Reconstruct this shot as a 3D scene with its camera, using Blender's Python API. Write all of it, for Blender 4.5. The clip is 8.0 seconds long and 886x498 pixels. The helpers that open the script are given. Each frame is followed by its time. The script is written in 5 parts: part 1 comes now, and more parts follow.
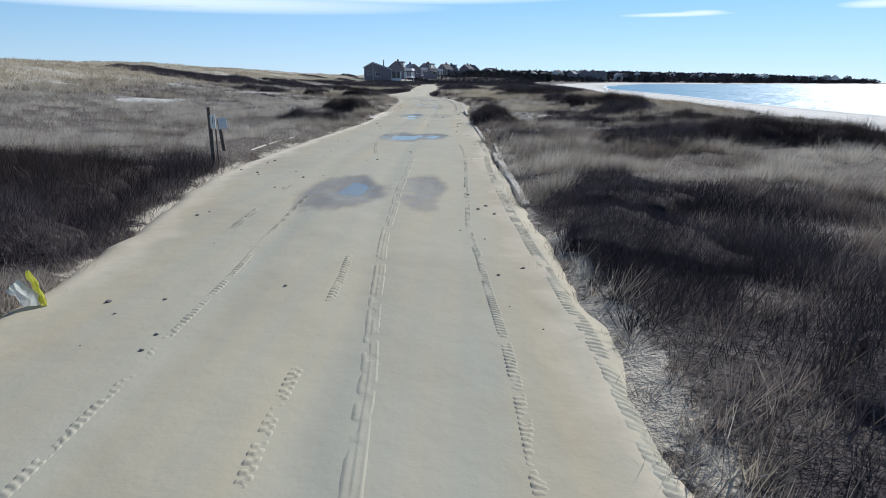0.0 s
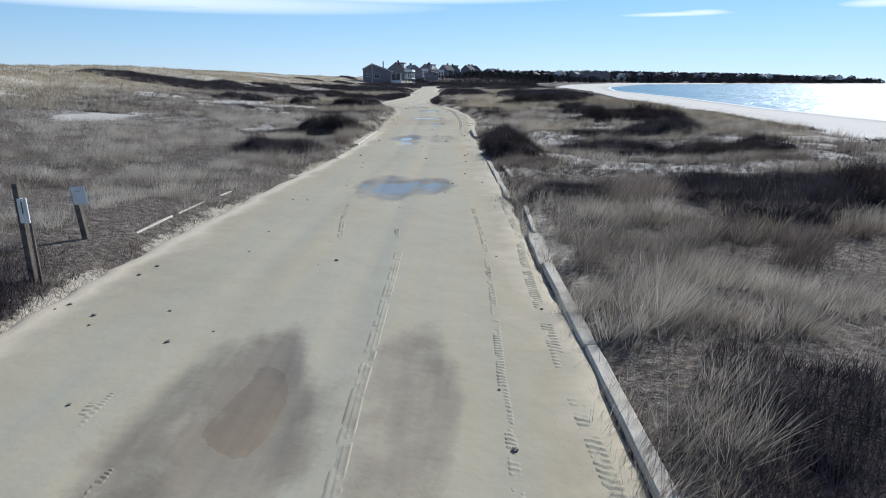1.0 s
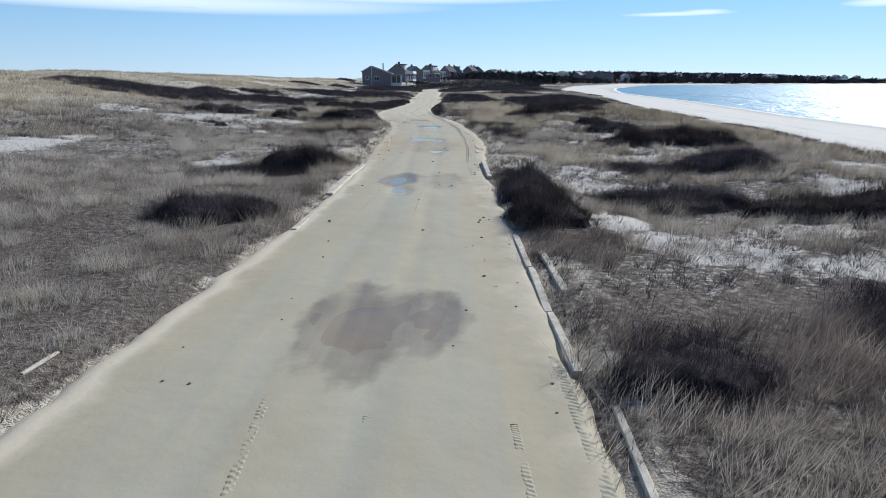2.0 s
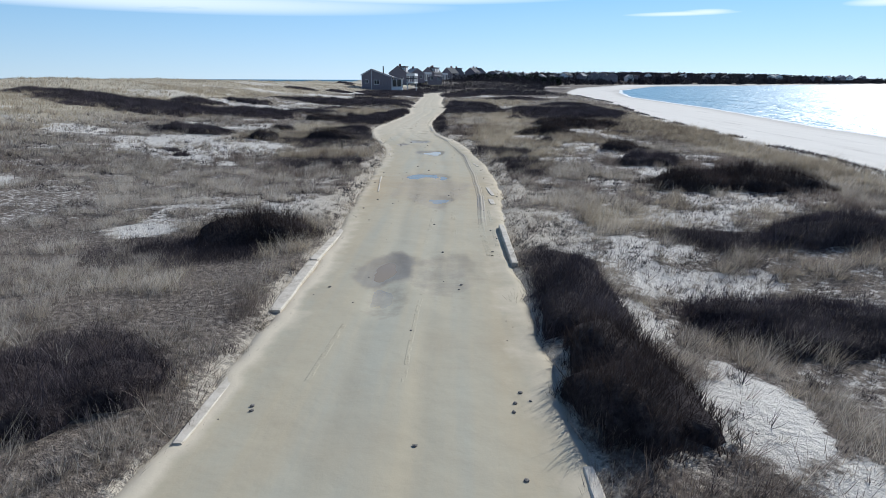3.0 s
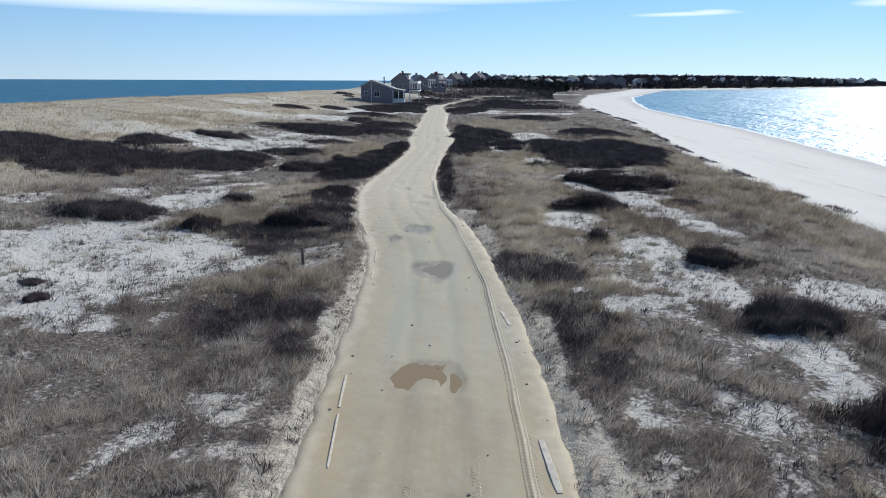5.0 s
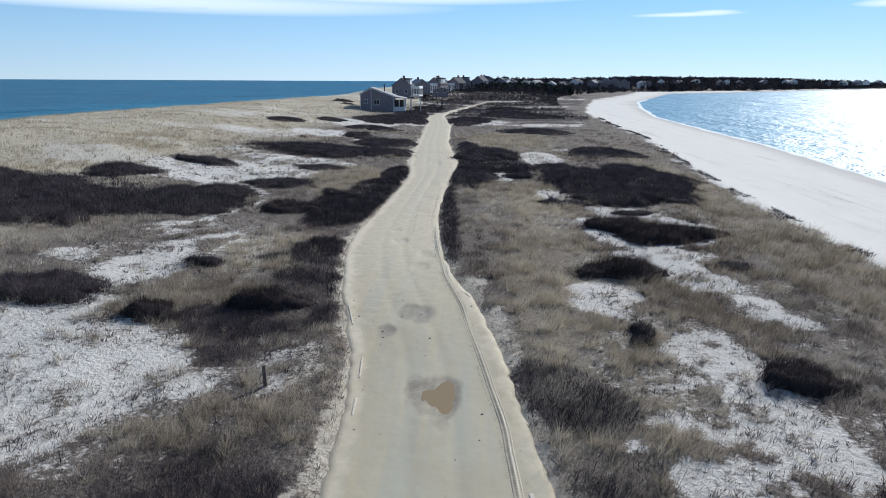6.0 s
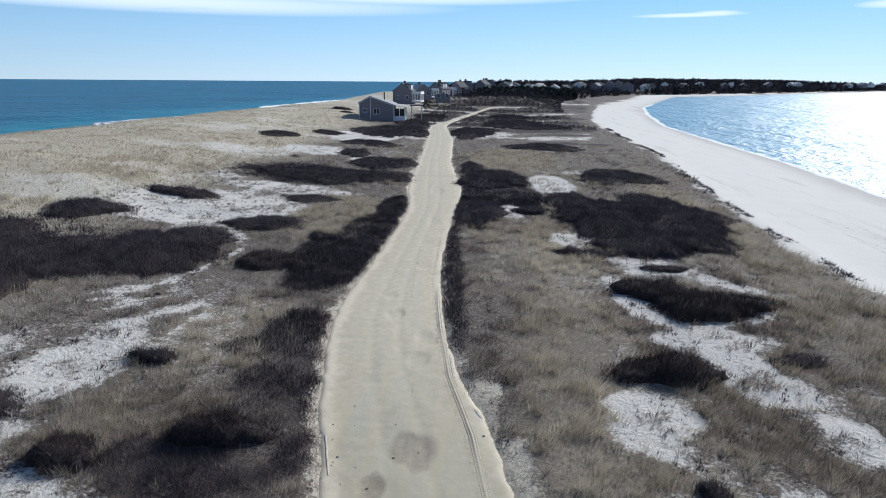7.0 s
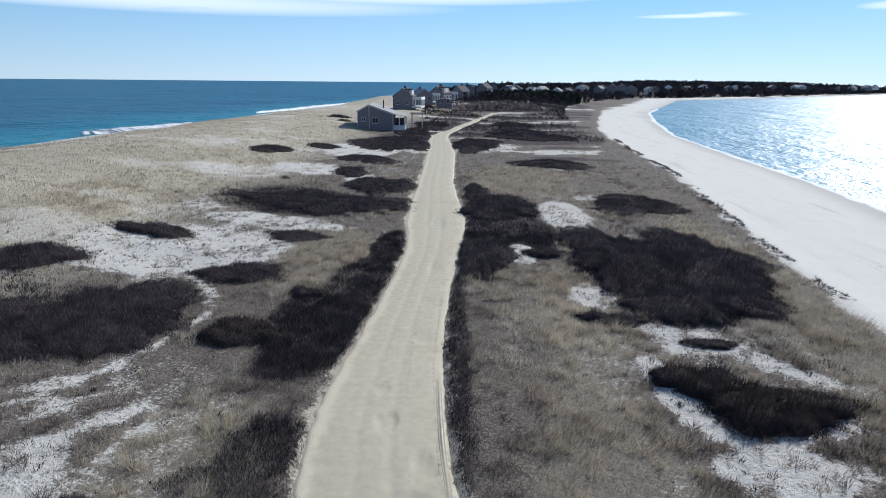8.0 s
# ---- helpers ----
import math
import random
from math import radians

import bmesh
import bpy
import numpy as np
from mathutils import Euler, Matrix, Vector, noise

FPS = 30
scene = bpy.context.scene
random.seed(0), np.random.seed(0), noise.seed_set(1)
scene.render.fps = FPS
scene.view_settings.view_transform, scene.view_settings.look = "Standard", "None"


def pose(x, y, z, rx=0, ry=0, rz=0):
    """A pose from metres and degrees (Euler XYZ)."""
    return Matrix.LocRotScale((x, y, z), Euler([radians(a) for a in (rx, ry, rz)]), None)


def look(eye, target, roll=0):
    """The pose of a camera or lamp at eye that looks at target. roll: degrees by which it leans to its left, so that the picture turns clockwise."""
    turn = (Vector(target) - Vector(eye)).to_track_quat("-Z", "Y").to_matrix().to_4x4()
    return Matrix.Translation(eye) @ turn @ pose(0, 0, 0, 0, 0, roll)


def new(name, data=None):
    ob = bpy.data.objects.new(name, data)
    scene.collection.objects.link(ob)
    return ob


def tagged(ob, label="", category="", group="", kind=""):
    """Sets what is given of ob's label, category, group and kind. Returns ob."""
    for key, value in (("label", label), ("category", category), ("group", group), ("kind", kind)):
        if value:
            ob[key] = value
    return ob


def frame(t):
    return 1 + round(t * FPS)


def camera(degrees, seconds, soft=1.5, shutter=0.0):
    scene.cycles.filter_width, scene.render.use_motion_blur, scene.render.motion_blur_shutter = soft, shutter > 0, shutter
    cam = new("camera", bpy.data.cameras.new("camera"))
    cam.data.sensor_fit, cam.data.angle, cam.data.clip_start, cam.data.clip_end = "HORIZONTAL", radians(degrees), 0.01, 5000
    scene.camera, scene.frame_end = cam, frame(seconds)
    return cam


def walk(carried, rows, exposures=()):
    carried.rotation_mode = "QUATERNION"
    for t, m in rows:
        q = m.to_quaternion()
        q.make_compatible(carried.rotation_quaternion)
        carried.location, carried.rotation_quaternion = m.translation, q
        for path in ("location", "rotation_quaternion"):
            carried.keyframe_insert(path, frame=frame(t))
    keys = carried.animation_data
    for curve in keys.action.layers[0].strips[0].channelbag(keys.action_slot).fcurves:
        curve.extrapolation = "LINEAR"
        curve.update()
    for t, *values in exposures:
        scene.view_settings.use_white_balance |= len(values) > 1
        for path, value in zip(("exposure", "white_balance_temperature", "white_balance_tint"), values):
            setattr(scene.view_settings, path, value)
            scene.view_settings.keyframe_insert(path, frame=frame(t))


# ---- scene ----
cam = camera(73.0, 8.0, soft=0.9)
# seconds, place, pitch from straight down, roll, heading
ROWS = [
    (0, 0.753, -7.049, 2.054, 74.156, 0.434, 1.200),
    (0.5, 0.641, -3.658, 2.360, 74.157, 0.374, 1.261),
    (1, 0.523, -0.211, 2.681, 74.159, 0.322, 1.331),
    (1.5, 0.398, 3.272, 3.042, 74.162, 0.279, 1.410),
    (2, 0.268, 6.776, 3.466, 74.166, 0.245, 1.496),
    (2.5, 0.131, 10.285, 3.969, 74.171, 0.219, 1.587),
    (3, -0.014, 13.790, 4.561, 74.176, 0.202, 1.680),
    (3.5, -0.165, 17.285, 5.248, 74.182, 0.193, 1.775),
    (4, -0.323, 20.765, 6.032, 74.189, 0.193, 1.869),
    (4.5, -0.489, 24.231, 6.908, 74.197, 0.202, 1.961),
    (5, -0.662, 27.686, 7.867, 74.206, 0.219, 2.048),
    (5.5, -0.843, 31.135, 8.895, 74.216, 0.245, 2.130),
    (6, -1.032, 34.589, 9.971, 74.227, 0.279, 2.204),
    (6.5, -1.230, 38.061, 11.071, 74.238, 0.322, 2.269),
    (7, -1.435, 41.567, 12.166, 74.251, 0.374, 2.322),
    (7.5, -1.650, 45.126, 13.220, 74.264, 0.434, 2.362),
    (8, -1.873, 48.762, 14.194, 74.278, 0.503, 2.387),
]
walk(cam, [(t, pose(x, y, z, 0, 0, yaw) @ pose(0, 0, 0, pitch, 0, 0) @ pose(0, 0, 0, 0, 0, roll)) for t, x, y, z, pitch, roll, yaw in ROWS],
     [(0.0, 0.06, 6000, 8), (8.0, 0.06, 6000, 8)])

# ---- sky, sun, exposure ----
SUN_AZ, SUN_EL = 37.0, 30.0          # degrees right of straight ahead, above the horizon
world = bpy.data.worlds.new("world")
scene.world = world
world.use_nodes = True
wt = world.node_tree
wt.nodes.clear()


def wnode(kind):
    return wt.nodes.new(kind)


def wlink(a, b):
    wt.links.new(a, b)


sky = wnode("ShaderNodeTexSky")
sky.sky_type, sky.sun_disc = "NISHITA", False
sky.sun_elevation, sky.sun_rotation = radians(SUN_EL), radians(SUN_AZ)
sky.altitude, sky.air_density, sky.dust_density, sky.ozone_density = 10.0, 0.8, 0.0, 4.0
back = wnode("ShaderNodeBackground")
back.inputs["Strength"].default_value = 0.115
wout = wnode("ShaderNodeOutputWorld")
wcoord = wnode("ShaderNodeTexCoord")
wsep = wnode("ShaderNodeSeparateXYZ")
wlink(wcoord.outputs["Generated"], wsep.inputs[0])


def wmath(op, a, b=None, c=None, clamp=False):
    n = wnode("ShaderNodeMath")
    n.operation, n.use_clamp = op, clamp
    for i, v in enumerate((a, b, c)):
        if v is None:
            continue
        if isinstance(v, (int, float)):
            n.inputs[i].default_value = v
        else:
            wlink(v, n.inputs[i])
    return n.outputs[0]


# thin cirrus: streaks of noise drawn out sideways, in a few banks low over the horizon
az = wmath("ARCTAN2", wsep.outputs["X"], wsep.outputs["Y"])
el = wmath("ARCSINE", wsep.outputs["Z"])
comb = wnode("ShaderNodeCombineXYZ")
wlink(wmath("MULTIPLY", az, 5.0), comb.inputs[0])
wlink(wmath("MULTIPLY", el, 60.0), comb.inputs[1])
streak = wnode("ShaderNodeTexNoise")
streak.inputs["Scale"].default_value = 1.6
streak.inputs["Detail"].default_value = 6.0
streak.inputs["Roughness"].default_value = 0.6
wlink(comb.outputs[0], streak.inputs["Vector"])


def bank(a0, e0, wa, we):
    da = wmath("DIVIDE", wmath("SUBTRACT", az, radians(a0)), radians(wa))
    de = wmath("DIVIDE", wmath("SUBTRACT", el, radians(e0)), radians(we))
    r = wmath("ADD", wmath("MULTIPLY", da, da), wmath("MULTIPLY", de, de))
    return wmath("SUBTRACT", 1.0, r, clamp=True)


cloud = None
for a0, e0, wa, we in ((-28.0, 6.1, 28.0, 1.0), (-7.0, 7.0, 20.0, 0.7), (-42.0, 8.5, 34.0, 1.8), (18.6, 5.35, 4.8, 0.2), (20.6, 5.42, 2.2, 0.26), (33.0, 5.6, 3.0, 0.35), (60, 12, 30, 3), (120, 18, 50, 4), (-130, 20, 60, 5)):
    b = bank(a0, e0, wa, we)
    cloud = b if cloud is None else wmath("MAXIMUM", cloud, b)
cover = wmath("MULTIPLY", cloud, wmath("MULTIPLY_ADD", streak.outputs["Fac"], 3.0, -0.2, clamp=True), clamp=True)
cover = wmath("MULTIPLY", cover, 0.68)
wmix = wnode("ShaderNodeMix")
wmix.data_type = "RGBA"
wlink(cover, wmix.inputs["Factor"])
# clear winter air: the lowest degrees of the sky are pale blue
haze = wnode("ShaderNodeValToRGB")
wlink(wmath("DIVIDE", el, radians(24.0), clamp=True), haze.inputs["Fac"])
stops = ((0.0, (0.56, 0.72, 0.86, 0.85)), (0.16, (0.40, 0.62, 0.84, 0.85)), (0.35, (0.23, 0.49, 0.79, 0.8)), (1.0, (0.12, 0.34, 0.70, 0.0)))
while len(haze.color_ramp.elements) < len(stops):
    haze.color_ramp.elements.new(0.5)
for stop, (at, col) in zip(haze.color_ramp.elements, stops):
    stop.position, stop.color = at, col
hmix = wnode("ShaderNodeMix")
hmix.data_type = "RGBA"
scaled = wnode("ShaderNodeVectorMath")
scaled.operation = "SCALE"
glow = wmath("MULTIPLY_ADD", wmath("COSINE", wmath("SUBTRACT", az, radians(SUN_AZ))), 2.9, 7.25)
wlink(glow, scaled.inputs["Scale"])
wlink(haze.outputs["Color"], scaled.inputs[0])
wlink(haze.outputs["Alpha"], hmix.inputs["Factor"])
wlink(sky.outputs[0], hmix.inputs["A"])
wlink(scaled.outputs[0], hmix.inputs["B"])
wlink(hmix.outputs["Result"], wmix.inputs["A"])
wmix.inputs["B"].default_value = (9.0, 9.4, 9.8, 1)
wlink(wmix.outputs["Result"], back.inputs["Color"])
wlink(back.outputs[0], wout.inputs[0])

sun = new("sun", bpy.data.lights.new("sun", "SUN"))
sun.data.energy, sun.data.angle, sun.data.color = 5.0, radians(0.53), (1.0, 0.95, 0.88)
_a, _e = radians(SUN_AZ), radians(SUN_EL)
SUN_WAY = Vector((math.sin(_a) * math.cos(_e), math.cos(_a) * math.cos(_e), math.sin(_e)))
sun.matrix_world = look(SUN_WAY * 100, (0, 0, 0))


# ---- materials ----
def material(name):
    m = bpy.data.materials.new(name)
    m.use_nodes = True
    nt = m.node_tree
    return m, nt, nt.nodes["Principled BSDF"]


def node(nt, kind, ins=()):
    n = nt.nodes.new(kind)
    for key, value in dict(ins).items():
        if isinstance(value, bpy.types.NodeSocket):
            nt.links.new(value, n.inputs[key])
        else:
            n.inputs[key].default_value = value
    return n


def noise_tex(nt, scale, detail=4.0, rough=0.55, vector=None):
    n = node(nt, "ShaderNodeTexNoise", {"Scale": scale, "Detail": detail, "Roughness": rough})
    nt.links.new(vector if vector else node(nt, "ShaderNodeTexCoord").outputs["Object"], n.inputs["Vector"])
    return n.outputs["Fac"]


def ramp(nt, fac, *stops):
    n = node(nt, "ShaderNodeValToRGB", {"Fac": fac})
    els = n.color_ramp.elements
    while len(els) < len(stops):
        els.new(0.5)
    for e, (p, c) in zip(els, stops):
        e.position = p
        e.color = (*c, 1) if len(c) == 3 else c
    return n.outputs["Color"]


def mixed(nt, fac, a, b, blend="MIX"):
    n = node(nt, "ShaderNodeMix")
    n.data_type, n.blend_type = "RGBA", blend
    for key, value in (("Factor", fac), ("A", a), ("B", b)):
        if isinstance(value, bpy.types.NodeSocket):
            nt.links.new(value, n.inputs[key])
        else:
            n.inputs[key].default_value = value if isinstance(value, float) else (*value, 1)
    return n.outputs["Result"]


def math_node(nt, op, a, b=0.0, c=0.0, clamp=False):
    n = node(nt, "ShaderNodeMath")
    n.operation, n.use_clamp = op, clamp
    for i, v in enumerate((a, b, c)):
        if isinstance(v, bpy.types.NodeSocket):
            nt.links.new(v, n.inputs[i])
        else:
            n.inputs[i].default_value = v
    return n.outputs[0]


def bumped(nt, bsdf, height, strength, distance):
    b = node(nt, "ShaderNodeBump", {"Height": height, "Strength": strength, "Distance": distance})
    nt.links.new(b.outputs[0], bsdf.inputs["Normal"])


def attr(nt, name):
    n = node(nt, "ShaderNodeAttribute")
    n.attribute_name = name
    return n.outputs["Fac"]


def sand_material():
    """Pale dune sand, with dead plant litter where the ground is overgrown."""
    m, nt, bs = material("dune_sand")
    fine, mid, big = noise_tex(nt, 38.0, 5), noise_tex(nt, 3.2, 6, 0.65), noise_tex(nt, 0.35, 4)
    sand = mixed(nt, big, SAND_A, SAND_B)
    sand = mixed(nt, attr(nt, "dusted"), sand, (0.52, 0.45, 0.34))
    lumps = noise_tex(nt, 5.5, 4, 0.6)
    beach = attr(nt, "beach")
    inland = math_node(nt, "SUBTRACT", 1.0, beach)
    sand = mixed(nt, math_node(nt, "MULTIPLY", fine, math_node(nt, "MULTIPLY_ADD", inland, 0.25, 0.08)), sand, (0.30, 0.27, 0.24))
    crumbs = math_node(nt, "MULTIPLY_ADD", math_node(nt, "MULTIPLY", noise_tex(nt, 8.5, 5, 0.75), math_node(nt, "MULTIPLY_ADD", mid, 0.8, 0.6)), 7.0, -4.2, clamp=True)
    sand = mixed(nt, math_node(nt, "MULTIPLY", math_node(nt, "MULTIPLY", crumbs, inland), math_node(nt, "MULTIPLY_ADD", attr(nt, "dusted"), -0.6, 0.62)), sand, (0.105, 0.088, 0.075))
    drawn = node(nt, "ShaderNodeMapping", {"Rotation": (0, 0, radians(-5)), "Scale": (0.45, 0.05, 1.0)})
    nt.links.new(node(nt, "ShaderNodeTexCoord").outputs["Object"], drawn.inputs["Vector"])
    lines = noise_tex(nt, 1.0, 6, 0.62, drawn.outputs[0])
    sand = mixed(nt, math_node(nt, "MULTIPLY", beach, math_node(nt, "MULTIPLY_ADD", lines, 3.2, -1.75, clamp=True)), sand, (0.50, 0.46, 0.41))
    wrack = math_node(nt, "MULTIPLY_ADD", math_node(nt, "MULTIPLY", lines, noise_tex(nt, 2.4, 5, 0.7)), 9.0, -3.1, clamp=True)
    sand = mixed(nt, math_node(nt, "MULTIPLY", beach, math_node(nt, "MULTIPLY", wrack, 0.55)), sand, (0.16, 0.13, 0.105))
    sand = mixed(nt, math_node(nt, "MULTIPLY", attr(nt, "damp"), 0.6), sand, (0.40, 0.365, 0.32))
    litter = ramp(nt, noise_tex(nt, 9.0, 6, 0.7), (0.3, (0.06, 0.048, 0.04)), (0.5, (0.15, 0.124, 0.102)), (0.7, (0.33, 0.287, 0.242)))
    tan = ramp(nt, noise_tex(nt, 2.6, 6, 0.7), (0.25, (0.29, 0.25, 0.182)), (0.5, (0.47, 0.415, 0.312)), (0.75, (0.63, 0.57, 0.45)))
    speck = noise_tex(nt, 7.0, 5, 0.75)
    plants = attr(nt, "cover")
    cov = math_node(nt, "ADD", plants, math_node(nt, "MULTIPLY_ADD", mid, 1.1, -0.55))
    cov = math_node(nt, "ADD", cov, math_node(nt, "MULTIPLY_ADD", speck, 1.9, -0.95))
    cov = math_node(nt, "MULTIPLY_ADD", cov, 3.0, -0.80, clamp=True)
    cov = math_node(nt, "MULTIPLY", cov, math_node(nt, "MULTIPLY", plants, 6.0, clamp=True))
    heath = ramp(nt, noise_tex(nt, 11.0, 6, 0.7), (0.3, (0.022, 0.017, 0.018)), (0.5, (0.052, 0.041, 0.041)), (0.72, (0.13, 0.105, 0.098)))
    litter = mixed(nt, attr(nt, "heath"), litter, heath)
    col = mixed(nt, cov, sand, mixed(nt, attr(nt, "straw"), litter, tan))
    nt.links.new(col, bs.inputs["Base Color"])
    bs.inputs["Roughness"].default_value = 0.95
    bs.inputs["Specular IOR Level"].default_value = 0.15
    bumped(nt, bs, math_node(nt, "MULTIPLY", math_node(nt, "ADD", math_node(nt, "MULTIPLY_ADD", lumps, 0.8, mid), math_node(nt, "MULTIPLY", fine, 0.3)), math_node(nt, "MULTIPLY_ADD", inland, 0.86, 0.14)), 0.85, 0.16)
    return m


def road_material():
    """Packed damp sand, darker and browner where it is wet and where groove shade is painted on tyre tracks, pale where
    dry sand has drifted.
    """
    m, nt, bs = material("packed_sand")
    fine, mid, big = noise_tex(nt, 55.0, 5), noise_tex(nt, 2.3, 6, 0.6), noise_tex(nt, 0.5, 3)
    col = mixed(nt, big, ROAD_A, ROAD_B)
    along = node(nt, "ShaderNodeMapping", {"Scale": (1.6, 0.07, 1.0)})
    nt.links.new(node(nt, "ShaderNodeTexCoord").outputs["Object"], along.inputs["Vector"])
    streaks = noise_tex(nt, 1.0, 4, 0.6, along.outputs[0])
    col = mixed(nt, math_node(nt, "MULTIPLY_ADD", streaks, 3.4, -1.25, clamp=True), col, ROAD_D)
    col = mixed(nt, math_node(nt, "MULTIPLY", mid, 0.5), col, ROAD_C)
    col = mixed(nt, math_node(nt, "MULTIPLY", fine, 0.14), col, (0.22, 0.20, 0.16))
    wet_and_shade = math_node(nt, "ADD", attr(nt, "wet_and_shade"), math_node(nt, "MULTIPLY_ADD", mid, 0.9, -0.5))
    wet_and_shade = math_node(nt, "ADD", wet_and_shade, math_node(nt, "MULTIPLY_ADD", noise_tex(nt, 9.0, 5, 0.7), 0.6, -0.3))
    wet_and_shade = math_node(nt, "MULTIPLY", math_node(nt, "MULTIPLY_ADD", wet_and_shade, 1.8, -0.35, clamp=True), 0.85)
    col = mixed(nt, math_node(nt, "MULTIPLY", wet_and_shade, math_node(nt, "MULTIPLY_ADD", streaks, 1.4, -0.05, clamp=True)), col, (0.17, 0.128, 0.088))
    ochre = math_node(nt, "MULTIPLY", attr(nt, "ochre"), math_node(nt, "MULTIPLY_ADD", mid, 1.6, -0.1, clamp=True))
    col = mixed(nt, ochre, col, (0.43, 0.335, 0.205))
    stain = math_node(nt, "MULTIPLY_ADD", noise_tex(nt, 0.33, 5, 0.6), 3.0, -1.45, clamp=True)
    col = mixed(nt, math_node(nt, "MULTIPLY", stain, 0.45), col, (0.34, 0.275, 0.185))
    dry = math_node(nt, "MULTIPLY_ADD", math_node(nt, "ADD", attr(nt, "dry"), math_node(nt, "MULTIPLY_ADD", mid, 0.8, -0.4)), 1.6, -0.2, clamp=True)
    col = mixed(nt, dry, col, (0.60, 0.525, 0.395))
    nt.links.new(col, bs.inputs["Base Color"])
    nt.links.new(math_node(nt, "MULTIPLY_ADD", wet_and_shade, -0.6, 0.92), bs.inputs["Roughness"])
    bs.inputs["Specular IOR Level"].default_value = 0.25
    bumped(nt, bs, math_node(nt, "ADD", mid, math_node(nt, "MULTIPLY", fine, 0.05)), 0.4, 0.03)
    return m


def plain(name, colours, scale=6.0, rough=0.85, spec=0.3, bump=0.0, metal=0.0):
    """A surface of two or three mottled colours."""
    m, nt, bs = material(name)
    n = noise_tex(nt, scale, 6, 0.65)
    stops = [(0.3 + 0.4 * i / max(1, len(colours) - 1), c) for i, c in enumerate(colours)]
    nt.links.new(ramp(nt, n, *stops), bs.inputs["Base Color"])
    bs.inputs["Roughness"].default_value = rough
    bs.inputs["Specular IOR Level"].default_value = spec
    bs.inputs["Metallic"].default_value = metal
    if bump:
        bumped(nt, bs, noise_tex(nt, scale * 4, 5), 0.6, bump)
    return m


def straw_material(name, a, b, c, translucent=0.25, spec=0.2):
    """Dry stalks: every stalk has its own tint, and lets some light through."""
    m, nt, bs = material(name)
    island = node(nt, "ShaderNodeNewGeometry").outputs["Random Per Island"]
    tint = math_node(nt, "ADD", math_node(nt, "MULTIPLY", attr(nt, "tint"), 0.7), math_node(nt, "MULTIPLY", island, 0.3))
    col = ramp(nt, tint, (0.0, a), (0.5, b), (1.0, c))
    nt.links.new(col, bs.inputs["Base Color"])
    bs.inputs["Roughness"].default_value = 0.8
    bs.inputs["Specular IOR Level"].default_value = spec
    tr = node(nt, "ShaderNodeBsdfTranslucent")
    nt.links.new(col, tr.inputs["Color"])
    mx = node(nt, "ShaderNodeMixShader", {0: translucent})
    nt.links.new(bs.outputs[0], mx.inputs[1])
    nt.links.new(tr.outputs[0], mx.inputs[2])
    nt.links.new(mx.outputs[0], nt.nodes["Material Output"].inputs["Surface"])
    return m


def water_material(name, deep, shallow, wave, strength, rough=0.06, spec=0.5, depth=0.05):
    m, nt, bs = material(name)
    obj = node(nt, "ShaderNodeTexCoord").outputs["Object"]
    stretch = node(nt, "ShaderNodeMapping", {"Scale": (1.0, 0.5, 1.0)})
    nt.links.new(obj, stretch.inputs["Vector"])
    small = noise_tex(nt, wave, 3, 0.6, stretch.outputs[0])
    swell = noise_tex(nt, wave * 0.12, 2, 0.5, stretch.outputs[0])
    big = noise_tex(nt, 0.012, 3, 0.5, obj)
    nt.links.new(mixed(nt, math_node(nt, "MULTIPLY_ADD", big, 2.4, -0.7, clamp=True), deep, shallow), bs.inputs["Base Color"])
    tone = bs.inputs["Base Color"].links[0].from_socket
    nt.links.new(mixed(nt, attr(nt, "shallow"), tone, SHALLOW), bs.inputs["Base Color"])
    bs.inputs["Roughness"].default_value = rough
    bs.inputs["IOR"].default_value = 1.33
    bs.inputs["Specular IOR Level"].default_value = spec
    bumped(nt, bs, math_node(nt, "ADD", small, math_node(nt, "MULTIPLY", swell, 2.5)), strength, depth)
    return m


SHALLOW = (0.01, 0.18, 0.255)
SAND_A, SAND_B = (0.74, 0.70, 0.63), (0.65, 0.615, 0.55)
ROAD_A, ROAD_B, ROAD_C, ROAD_D = (0.53, 0.455, 0.31), (0.455, 0.41, 0.30), (0.365, 0.32, 0.235), (0.415, 0.405, 0.325)
M_SAND, M_ROAD = sand_material(), road_material()
M_GREY = straw_material("grey_grass", (0.105, 0.09, 0.073), (0.40, 0.352, 0.292), (0.78, 0.71, 0.61), 0.35)
M_TAN = straw_material("straw_grass", (0.17, 0.138, 0.098), (0.42, 0.352, 0.255), (0.70, 0.615, 0.47), 0.35)
M_BROWN = straw_material("brown_grass", (0.062, 0.049, 0.043), (0.185, 0.149, 0.127), (0.44, 0.37, 0.315), 0.35)
M_HEATH = straw_material("dark_mauve_heath", (0.03, 0.025, 0.029), (0.06, 0.049, 0.055), (0.135, 0.11, 0.115), 0.1)
M_TWIG = straw_material("mauve_grey_twigs", (0.034, 0.028, 0.032), (0.074, 0.06, 0.066), (0.17, 0.14, 0.145), 0.1)
M_TWIG_DARK = straw_material("dark_brown_twigs", (0.026, 0.02, 0.019), (0.057, 0.042, 0.038), (0.145, 0.105, 0.09), 0.1)
M_BRUSH = plain("dense_brush", ((0.018, 0.014, 0.014), (0.042, 0.033, 0.033), (0.085, 0.07, 0.066)), 9.0, 0.95, 0.1, 0.12)
M_OCEAN = water_material("ocean_water", (0.0, 0.068, 0.138), (0.0, 0.125, 0.21), 0.22, 1.0, 0.34, 0.07, 2.0)
